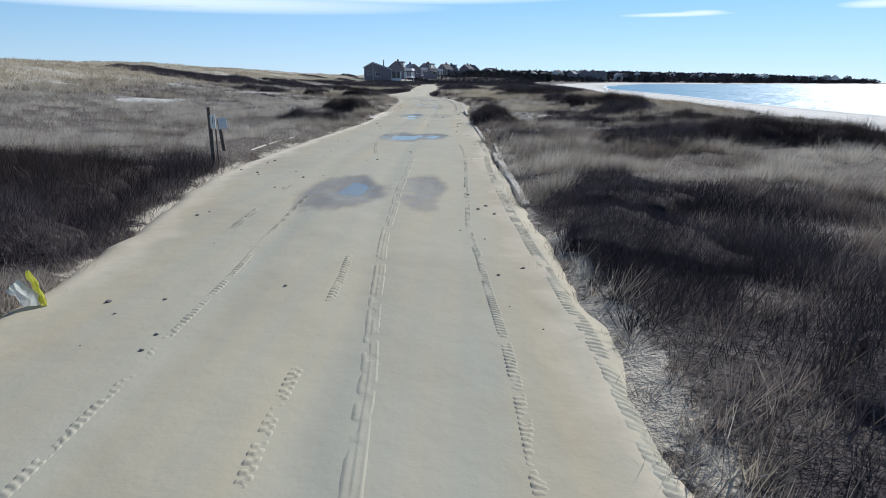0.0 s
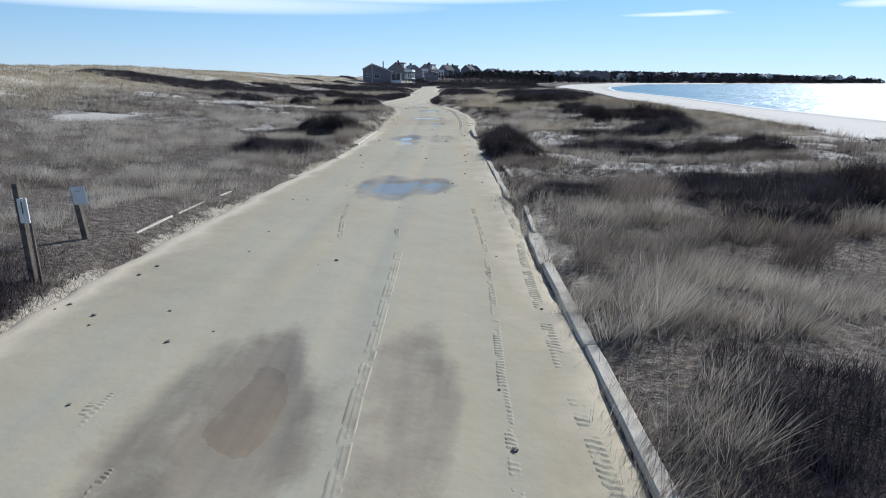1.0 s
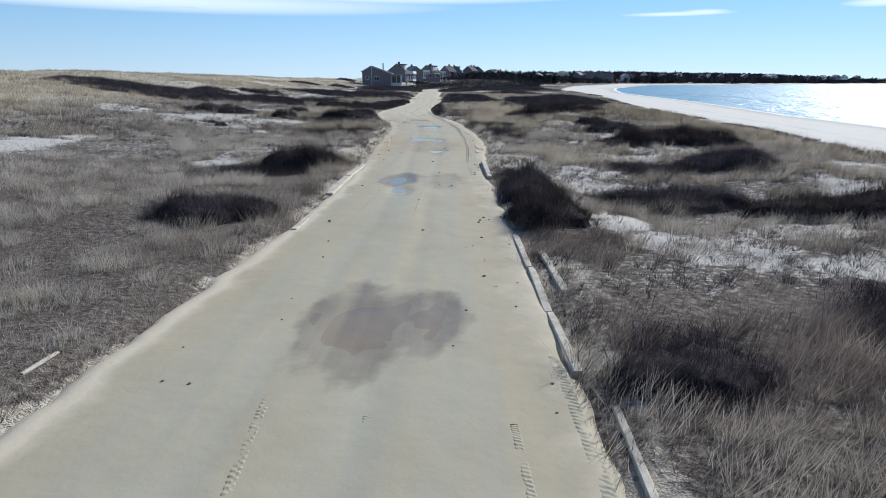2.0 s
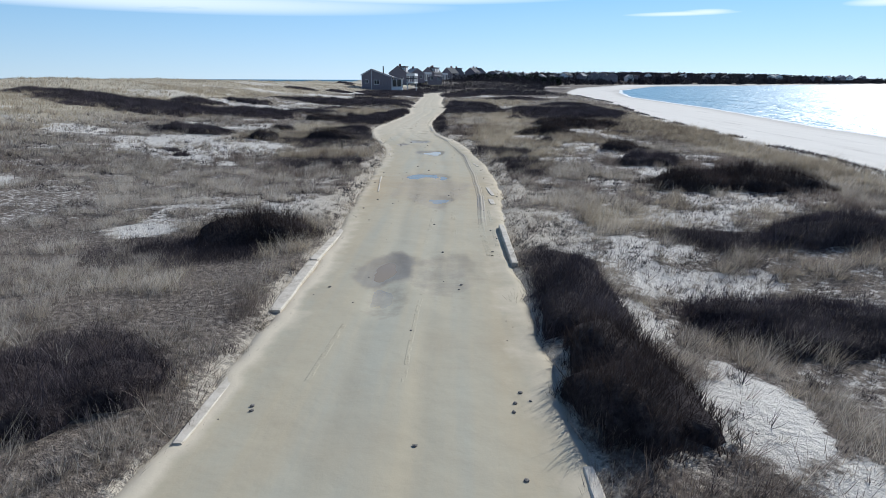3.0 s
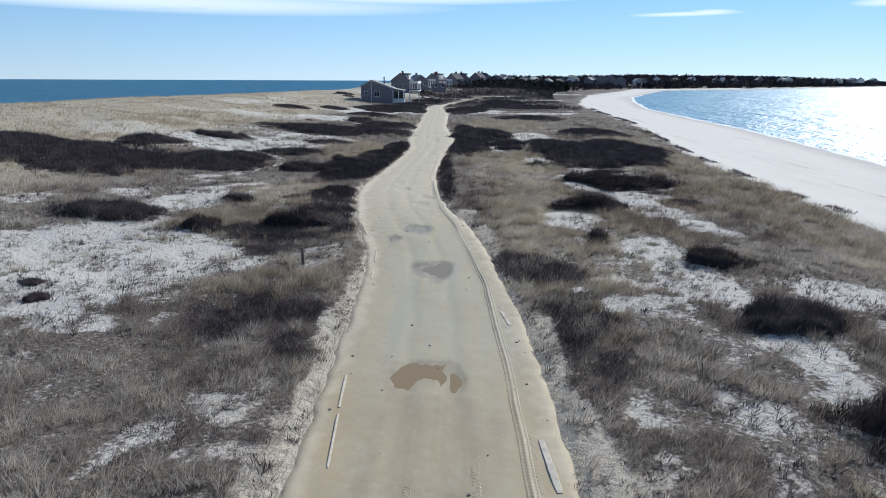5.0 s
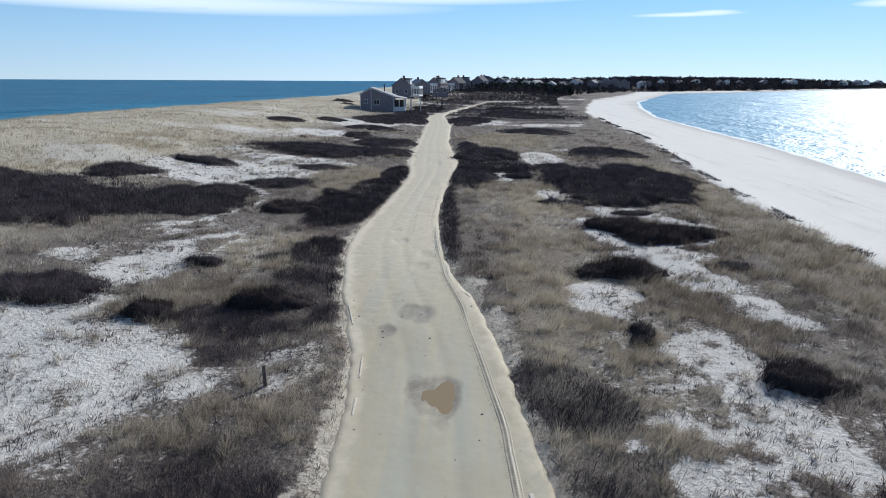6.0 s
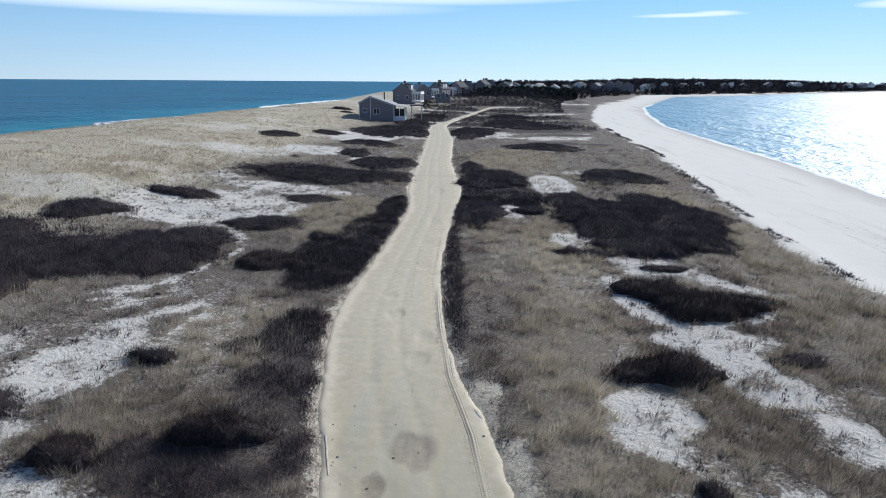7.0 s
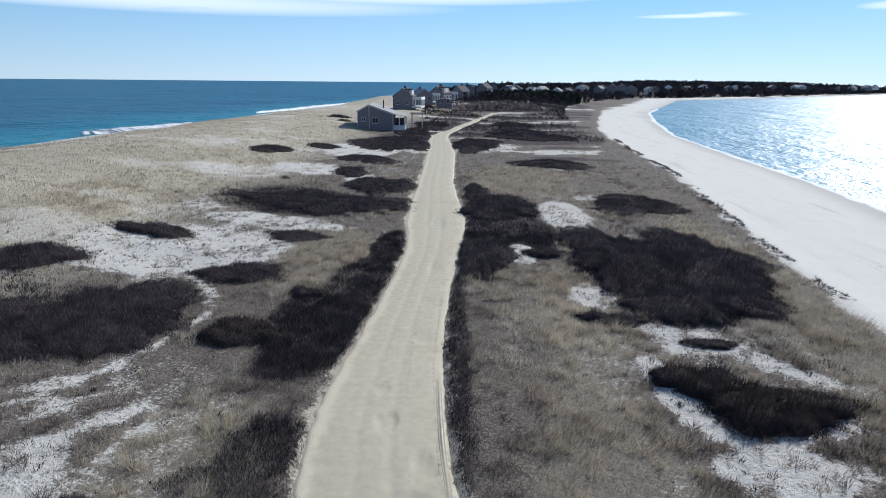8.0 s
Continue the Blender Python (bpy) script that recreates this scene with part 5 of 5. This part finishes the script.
# single small weeds on thinly covered sand: x from, to, y from, to, weeds per square metre, stalks in each, stalk width
for i, (x0, x1, y0, y1, dens, per, wide) in enumerate(((-14, 16, -9, 36, 24.0, 14, 0.010), (-28, 18, 36, 62, 14.0, 11, 0.019), (-34, 20, 62, 115, 5.0, 8, 0.036))):
    rs = np.random.RandomState(700 + i)
    n = int((x1 - x0) * (y1 - y0) * dens)
    x, y = rs.uniform(x0, x1, n), rs.uniform(y0, y1, n)
    thin = smooth(0.97, 0.5, cover_at(x, y)) * (0.12 + 0.88 * smooth(0.40, 0.6, vnoise(x, y, 2.2, 3)))
    keep = (rs.uniform(0, 1, n) < thin) & ~shrub_mask(x, y) & (off_at(x, y) > 0.25) & (bay_side(x, y) > 22)
    x, y = x[keep], y[keep]
    dark = rs.uniform(0, 1, len(x)) < 0.62
    size = 0.11 + 0.18 * rs.uniform(0, 1, len(x)) ** 2
    tufts("grey_grass", "small grey tufts dotted over open sand", M_GREY, x[~dark], y[~dark], per, 0.05 + 1.5 * wide, size[~dark], wide, 1.0, rs)
    tufts("dark_weed", "small dark weed tufts dotted over open sand", M_HEATH, x[dark], y[dark], per, 0.06 + 1.5 * wide, size[dark], wide, 0.8, rs)

# a ragged line of weeds and wrack where the beach begins
rs = np.random.RandomState(77)
y = rs.uniform(25, 210, 2600)
x = np.interp(y, SHORE[:, 0], SHORE[:, 1]) - 21.4 / 0.98 - np.abs(rs.normal(0, 0.7, 2600)) + 2.0 * (vnoise(y * 0 + 3, y, 7.0) - 0.5)
near = vnoise(x, y, 5.0, 2) > 0.44
tufts("dark_weed", "dark weeds and wrack along the top of the beach", M_HEATH, x[near], y[near], 9, 0.16, np.full(near.sum(), 0.2), 0.04, 0.9, rs)

# weeds and litter along both edges of the track
for i, (y0, y1, dens, per, wide) in enumerate(((-9, 34, 13, 12, 0.007), (34, 90, 7, 9, 0.018))):
    rs = np.random.RandomState(800 + i)
    n = int((y1 - y0) * dens * 2)
    y = rs.uniform(y0, y1, n)
    out = 0.42 * np.abs(rs.normal(0, 1, n)) - 0.05
    x = np.where(rs.uniform(0, 1, n) < 0.5, road_left(y) - out, road_right(y) + out)
    for (nm, label, mat), pick in zip(KINDS, (rs.uniform(0, 1, n) < 0.4, rs.uniform(0, 1, n) < 0.25, rs.uniform(0, 1, n) < 0.5)):
        tufts(nm, "low weeds and litter at the edge of the track", mat, x[pick], y[pick], per, 0.07 + 2.0 * wide, np.full(pick.sum(), 0.13), wide, 1.3, rs)


# ---- houses ----
M_SHINGLE = plain("grey_cedar_shingle", ((0.155, 0.135, 0.148), (0.215, 0.19, 0.205), (0.285, 0.26, 0.27)), 3.0, 0.85, 0.2)
M_ROOF = plain("grey_roof_shingle", ((0.26, 0.25, 0.245), (0.36, 0.35, 0.34), (0.46, 0.45, 0.43)), 2.0, 0.9, 0.2)
M_ROOF_DARK = plain("dark_roof_shingle", ((0.05, 0.05, 0.055), (0.09, 0.09, 0.095), (0.14, 0.14, 0.145)), 2.0, 0.9, 0.2)
M_TRIM = plain("white_trim_paint", ((0.66, 0.66, 0.65), (0.78, 0.78, 0.77)), 2.0, 0.6, 0.4)
M_PANE = plain("dark_window_glass", ((0.02, 0.025, 0.03), (0.04, 0.045, 0.05)), 1.0, 0.08, 0.6)
M_BRICK = plain("chimney_brick", ((0.16, 0.07, 0.05), (0.25, 0.12, 0.09)), 3.0, 0.9, 0.2)


def prism(profile, y0, y1):
    """A solid from a profile in x and z, drawn out from y0 to y1."""
    bm = bmesh.new()
    a = [bm.verts.new((x, y0, z)) for x, z in profile]
    b = [bm.verts.new((x, y1, z)) for x, z in profile]
    n = len(profile)
    for i in range(n):
        bm.faces.new((a[i], a[(i + 1) % n], b[(i + 1) % n], b[i]))
    bm.faces.new(a)
    bm.faces.new(list(reversed(b)))
    bmesh.ops.recalc_face_normals(bm, faces=bm.faces)
    return bm


def window_at(parent, x, y, z, w, h, face):
    """A framed window with two panes and a sill on a wall that faces -y ("front") or +x ("side")."""
    def put(a0, a1, d0, d1, z0, z1):
        return box(x + a0, x + a1, y - d1, y - d0, z + z0, z + z1) if face == "front" else box(x + d0, x + d1, y + a0, y + a1, z + z0, z + z1)

    win = part("window", put(-w / 2 - 0.1, w / 2 + 0.1, 0.0, 0.05, -0.1, h + 0.1), M_TRIM, parent, "white window frame")
    for a0, a1 in ((-w / 2, -0.04), (0.04, w / 2)):
        part("pane", put(a0, a1, 0.05, 0.075, 0, h), M_PANE, win, "dark glass")
    part("sill", put(-w / 2 - 0.15, w / 2 + 0.15, 0.05, 0.14, -0.16, -0.1), M_TRIM, win)


def roof_sides(parent, ridge, left, right, y0, y1, over, mat, thick=0.18):
    """The two slopes of a roof: ridge, left and right eave as (x, z)."""
    for (ex, ez), sgn in ((left, -1), (right, 1)):
        dx, dz = ex - ridge[0], ez - ridge[1]
        ln = math.hypot(dx, dz)
        ex, ez = ex + dx / ln * over, ez + dz / ln * over
        part("roof", prism([(ridge[0], ridge[1]), (ridge[0], ridge[1] + thick), (ex, ez + thick), (ex, ez)], y0 - over * 0.5, y1 + over * 0.5), mat, parent)


def shore_cottage():
    """The long low cottage on the dune: asymmetric gable to the south, a glazed porch and a pergola on the road side."""
    ob = thing("cottage", (-27.6, 214.5, 1.3), "low grey shingled beach cottage with white trimmed porch", "house", turn=4)
    part("wall", prism([(-4.85, -0.6), (4.85, -0.6), (4.85, 4.0), (-1.7, 6.3), (-4.85, 4.6)], 0, 15), M_SHINGLE, ob)
    roof_sides(ob, (-1.7, 6.3), (-4.85, 4.6), (4.85, 4.0), 0, 15, 0.35, M_ROOF)
    window_at(ob, 0.0, 0.0, 1.6, 1.5, 1.3, "front")
    window_at(ob, -3.2, 0.0, 2.1, 0.9, 0.9, "front")
    for x, h in ((-4.85, 4.6), (4.73, 4.0), (-1.72, 6.2)):
        part("corner_board", box(x, x + 0.14, -0.05, 0.0, -0.5, h - 0.05), M_TRIM, ob, "white corner board")
    for (x0, z0), (x1, z1) in (((-5.1, 4.42), (-1.7, 6.27)), ((-1.7, 6.27), (5.1, 3.86))):
        part("rake_board", prism([(x0, z0 - 0.16), (x1, z1 - 0.16), (x1, z1), (x0, z0)], -0.22, -0.17), M_TRIM, ob, "white rake board")
    part("chimney_pipe", box(1.6, 1.95, 8, 8.35, 5.0, 7.4), M_ROOF_DARK, ob, "dark stove pipe")
    deck = part("porch_deck", box(4.85, 8.2, 0.8, 14, -0.4, 0.25), M_TRIM, ob)
    part("porch_roof", prism([(4.85, 3.85), (4.85, 4.0), (8.4, 3.35), (8.4, 3.2)], 0.6, 14.2), M_ROOF, ob)
    for k, y in enumerate((1.0, 3.3, 5.6, 7.9, 10.2, 12.5)):
        part("porch_post", box(7.95, 8.15, y, y + 0.2, 0.25, 3.25), M_TRIM, ob, "white post")
    for y in (1.2, 3.5, 5.8, 8.1, 10.4):
        part("porch_pane", box(8.0, 8.06, y, y + 2.1, 0.95, 2.9), M_PANE, ob, "dark glass")
        part("porch_panel", box(7.98, 8.1, y, y + 2.1, 0.25, 0.95), M_TRIM, ob)
    part("porch_end", box(4.9, 8.0, 0.85, 0.95, 0.25, 0.95), M_TRIM, ob)
    for x in (5.15, 6.6):
        part("porch_pane", box(x, x + 1.25, 0.86, 0.92, 0.95, 3.0), M_PANE, ob, "dark glass")
    for x in (4.95, 6.4, 7.9):
        part("porch_post", box(x, x + 0.16, 0.82, 0.98, 0.25, 3.3), M_TRIM, ob, "white post")
    for x in (9.6, 12.6):
        for y in (10.0, 16.0):
            part("pergola_post", box(x, x + 0.25, y, y + 0.25, -0.9, 3.4), M_TRIM, ob, "white pergola post")
    part("pergola_top", box(9.3, 13.1, 9.6, 16.6, 3.4, 3.65), M_ROOF_DARK, ob)


def gabled_house(x, y, turn, w, d, wall_h, rise, wall_mat, roof_mat, label, dormer=False, porch=False, chimney=True, z=None):
    z = float(land(np.array([x]), np.array([y]))[0]) - 0.2 if z is None else z
    ob = thing("house", (x, y, z), label, "house", "houses behind the dunes", turn=turn)
    part("wall", prism([(-w / 2, -1.5), (w / 2, -1.5), (w / 2, wall_h), (0, wall_h + rise), (-w / 2, wall_h)], 0, d), wall_mat, ob)
    roof_sides(ob, (0, wall_h + rise), (-w / 2, wall_h), (w / 2, wall_h), 0, d, 0.4, roof_mat, 0.25)
    n = max(2, int(w / 3))
    for s in range(max(1, int(wall_h / 2.7))):
        for k in range(n):
            window_at(ob, -w / 2 + (k + 0.5) * w / n, 0, 0.9 + 2.7 * s, 1.1, 1.4, "front")
        for k in range(max(2, int(d / 3.2))):
            window_at(ob, w / 2, (k + 0.5) * d / max(2, int(d / 3.2)), 0.9 + 2.7 * s, 1.1, 1.4, "side")
    if dormer:
        dm = part("dormer", box(w * 0.12, w * 0.42, d * 0.2, d * 0.8, wall_h + 0.1, wall_h + rise * 0.95), wall_mat, ob)
        part("dormer_roof", box(w * 0.08, w * 0.47, d * 0.15, d * 0.85, wall_h + rise * 0.95, wall_h + rise * 0.95 + 0.2), roof_mat, dm)
        for k in range(3):
            part("dormer_window", box(w * 0.42, w * 0.42 + 0.08, d * (0.25 + 0.18 * k), d * (0.25 + 0.18 * k) + 1.4, wall_h + 0.5, wall_h + rise * 0.8), M_TRIM, dm, "white framed window")
        for k in range(2):
            part("dormer_window", box(w * (0.16 + 0.13 * k), w * (0.26 + 0.13 * k), d * 0.2 - 0.08, d * 0.2, wall_h + 0.7, wall_h + rise * 0.8), M_TRIM, dm, "white framed window")
    if porch:
        part("porch_roof", box(w / 2, w / 2 + 4.2, 0.2, d - 0.2, 2.9, 3.15), M_TRIM, ob, "white balcony floor over the porch")
        part("porch_deck", box(w / 2, w / 2 + 4.0, 0.2, d - 0.2, -0.6, 0.1), M_TRIM, ob)
        for k in range(4):
            part("porch_post", box(w / 2 + 3.7, w / 2 + 3.95, 0.4 + k * (d - 1.2) / 3, 0.65 + k * (d - 1.2) / 3, 0.1, 2.9), M_TRIM, ob, "white post")
            part("porch_post", box(w / 2 + 0.2 + k * 1.15, w / 2 + 0.4 + k * 1.15, 0.22, 0.42, 0.1, 2.9), M_TRIM, ob, "white post")
        part("railing", box(w / 2 + 3.95, w / 2 + 4.05, 0.2, d - 0.2, 3.15, 4.05), M_TRIM, ob, "white balcony railing")
        part("railing", box(w / 2, w / 2 + 3.95, 0.2, 0.3, 3.15, 4.05), M_TRIM, ob, "white balcony railing")
    if chimney:
        part("chimney", box(-0.45, 0.45, d * 0.6, d * 0.6 + 0.8, wall_h + rise - 0.6, wall_h + rise + 1.2), M_BRICK, ob, "brick chimney")
    return ob


shore_cottage()
gabled_house(-31.0, 314, -4, 8.4, 11, 4.2, 3.2, M_SHINGLE, M_ROOF_DARK, "tall grey shingled beach house with dormer and white porch", True, True, z=3.2)
gabled_house(-23.6, 345, 24, 8, 11, 3.2, 2.6, M_SHINGLE, M_ROOF, "grey shingled gabled beach house with white porch", porch=True, z=4.2)
gabled_house(-19.3, 366, -18, 8, 12, 3.6, 3.2, M_SHINGLE, M_ROOF_DARK, "grey house with steep dark roof and dormer", True, z=4.2)
gabled_house(-15.0, 384, 32, 7.5, 10, 3.4, 3.4, M_SHINGLE, M_ROOF, "grey house with a steep weathered roof and porch", porch=True, z=4.2)
gabled_house(-9.6, 402, -30, 7, 9, 4.0, 3.2, M_SHINGLE, M_ROOF_DARK, "narrow grey house with a tall chimney", z=4.2)
gabled_house(-2.5, 430, 12, 7.5, 10, 4.6, 2.8, M_SHINGLE, M_ROOF_DARK, "two-storey dark house between trees", True, z=4.4)
gabled_house(5.6, 455, -22, 7.5, 11, 4.8, 3.0, M_SHINGLE, M_ROOF_DARK, "two-storey grey house with brick chimney", z=4.6)
gabled_house(13.8, 475, 28, 8, 10, 4.8, 2.9, M_SHINGLE, M_ROOF_DARK, "two-storey house with dark roof between trees", z=4.8)
gabled_house(-13.6, 330, 8, 7, 5, 1.9, 0.8, M_SHINGLE, M_ROOF_DARK, "low grey shed beside the dune path", chimney=False, z=3.4)
rnd = random.Random(11)
SHORE_HOUSES = ((24, 500, 4.2, 0), (33, 520, 4.2, 0), (46, 560, 3.8, 1), (56, 575, 3.2, 1), (68.2, 560, 2.4, 1), (80, 590, 3.4, 0), (90, 610, 4, 0), (101.5, 640, 4.6, 1), (116, 630, 4, 0), (173.3, 660, 4.4, 1),
                (188, 690, 4.6, 0), (203.2, 700, 5.2, 1), (232, 740, 5, 0), (275.7, 800, 5.4, 1), (306.2, 800, 5.6, 0), (318, 815, 5.6, 1), (350, 850, 6, 0), (400, 890, 6.4, 0))
for x, y, z, white in SHORE_HOUSES + ((446, 930, 7.2, 1), (462, 935, 7.2, 1), (522.7, 960, 5.2, 0), (560, 990, 6, 1), (599.1, 1010, 6.6, 0), (640, 1060, 7, 1), (700, 1120, 7, 0)):
    gabled_house(x, y, rnd.uniform(-55, 20), rnd.uniform(7, 10), rnd.uniform(8, 14), rnd.choice((2.8, 4.2)), rnd.uniform(2.2, 3.0), M_TRIM if white else M_SHINGLE, rnd.choice((M_ROOF, M_ROOF_DARK)),
                 "white painted shore house among bare trees" if white else "grey shingled shore house among bare trees", dormer=rnd.random() < 0.35, chimney=rnd.random() < 0.5, z=z)
for dx, wid, hgt in ((-13, 11, 4.6), (-4, 8, 6.2), (4, 8, 6.2), (13, 11, 4.6)):
    gabled_house(136 + dx, 640 - 0.25 * dx, -14, wid, 12, hgt, 2.9, M_SHINGLE, M_ROOF, "pale grey shingled inn wing on the far shore", chimney=False, z=3.6)


# ---- far woods and surf ----
M_WOOD = straw_material("bare_winter_woods", (0.022, 0.022, 0.029), (0.042, 0.039, 0.047), (0.085, 0.075, 0.076), 0.1, 0.03)
M_PINE = straw_material("dark_pines", (0.014, 0.02, 0.016), (0.022, 0.032, 0.022), (0.045, 0.058, 0.04), 0.0, 0.03)


def woods(name, label, mat, x, y, size, seed, per=46):
    """Crowns of far trees: jagged clumps of small leaning facets, joined."""
    rs = np.random.RandomState(seed)
    z = land(x, y)
    vs, n = [], len(x)
    k = np.repeat(np.arange(n), per)
    u, th = rs.uniform(0, 1, n * per), rs.uniform(0, 2 * np.pi, n * per)
    h = size[k]
    rr = h * 0.42 * np.sqrt(np.clip(1 - (2 * u - 0.9) ** 2, 0.05, 1)) * rs.uniform(0.5, 1.1, n * per)
    cx, cy, cz = x[k] + rr * np.cos(th), y[k] + rr * np.sin(th), z[k] + h * (0.05 + 0.95 * u)
    d = (h * 0.13)[:, None, None] * rs.normal(0, 1, (n * per, 3, 3))
    v = np.stack([cx, cy, cz], 1)[:, None, :] + d
    v = v.reshape(-1, 3)
    me = array_mesh(name, v, np.arange(len(v)).reshape(-1, 3), mat)
    add_attr(me, "tint", np.repeat(rs.uniform(0, 1, n)[k], 3))
    return tagged(new(name, me), label, "woods", kind="stuff")


def wood_places(n, x0, x1, y0, y1, seed):
    rs = np.random.RandomState(seed)
    x, y = rs.uniform(x0, x1, n), rs.uniform(y0, y1, n)
    d = bay_side(x, y)
    ok = (d > np.interp(y, [300, 500, 700], [45, 45, 16])) & (land(x, y) > -0.3) & (vnoise(x, y, 40) > 0.30)
    return x[ok], y[ok], rs


x, y, rs = wood_places(8200, -20, 800, 640, 1350, 3)
woods("bare_woods", "dark leafless woods on the low hills across the bay", M_WOOD, x, y, rs.uniform(4, 8, len(x)), 4)
x, y, rs = wood_places(1500, -20, 200, 395, 650, 5)
woods("bare_woods", "dark leafless trees round the shore houses", M_WOOD, x, y, rs.uniform(1.6, 4.4, len(x)), 6)
x, y, rs = wood_places(260, -4, 75, 425, 520, 8)
woods("pines", "dark pitch pines and scrub before the houses", M_PINE, x, y, rs.uniform(2.0, 5.2, len(x)), 9)
rs = np.random.RandomState(12)
x, y = rs.uniform(-30, 75, 22000), rs.uniform(195, 440, 22000)
streaky = far_streaks(x, y)
keep = ((streaky > 0.475) | (y > 350)) & (off_road(x, y) > 1.2) & (bay_side(x, y) > 24 + 0.1 * (y - 195)) & (x > np.interp(y, [195, 225, 300, 440], [-13, -12, -22, -30]))
x, y = x[keep], y[keep]
woods("scrub", "low dark leafless scrub along the track near the houses", M_WOOD, x, y, rs.uniform(0.25, 0.75, len(x)) * np.interp(y, [195, 440], [1.0, 1.9]), 13, 14)

M_FOAM = plain("surf_foam", ((0.6, 0.64, 0.66), (0.78, 0.8, 0.8), (0.82, 0.83, 0.83)), 0.5, 0.8, 0.2)


def surf(points, width, seed):
    """A line of breaking foam, low and ragged."""
    rs = np.random.RandomState(seed)
    p = np.array(points, float)
    s = np.linspace(0, 1, 90)
    cx, cy = np.interp(s, np.linspace(0, 1, len(p)), p[:, 0]), np.interp(s, np.linspace(0, 1, len(p)), p[:, 1])
    w = width * np.sin(np.pi * s) ** 0.5 * (0.4 + 0.9 * rs.rand(90))
    prof = [(-0.5, 0.0), (-0.2, 0.9), (0.15, 1.1), (0.5, 0.02)]
    v = np.stack([np.stack([cx + w * a, cy + rs.uniform(-0.4, 0.4, 90), SEA + 0.03 + h * rs.uniform(0.5, 1.0, 90)], 1) for a, h in prof], 1).reshape(-1, 3)
    tagged(new("surf", array_mesh("surf", v, grid_faces(4, 90), M_FOAM, flat=False)), "white breaking wave along the ocean beach", "wave", kind="stuff")


surf([(-110, 214), (-107.5, 224), (-103.5, 240), (-98, 256)], 9.0, 1)
surf([(-101, 330), (-96, 360), (-92, 395), (-82, 450), (-70, 520)], 4.5, 2)


def shore_foam(y0, y1, n, seed):
    """The thin white edge of small waves along the bay beach."""
    rs = np.random.RandomState(seed)
    y = np.linspace(y0, y1, n)
    x = np.interp(y, SHORE[:, 0], SHORE[:, 1]) + 0.9 * (vnoise(y * 0, y, 9) - 0.5) - 0.2
    w = (0.25 + 0.9 * vnoise(y * 0 + 5, y, 3.0)) * np.interp(y, [60, 300], [1.0, 2.0])
    prof = [(-0.6, 0.00), (-0.2, 0.09), (0.2, 0.10), (0.6, 0.0)]
    v = np.stack([np.stack([x + w * a, y, SEA + 0.02 + h * rs.uniform(0.6, 1.0, n)], 1) for a, h in prof], 1).reshape(-1, 3)
    tagged(new("surf", array_mesh("surf", v, grid_faces(4, n), M_FOAM, flat=False)), "thin white wave edge along the bay beach", "wave", kind="stuff")


shore_foam(40, 420, 500, 21)
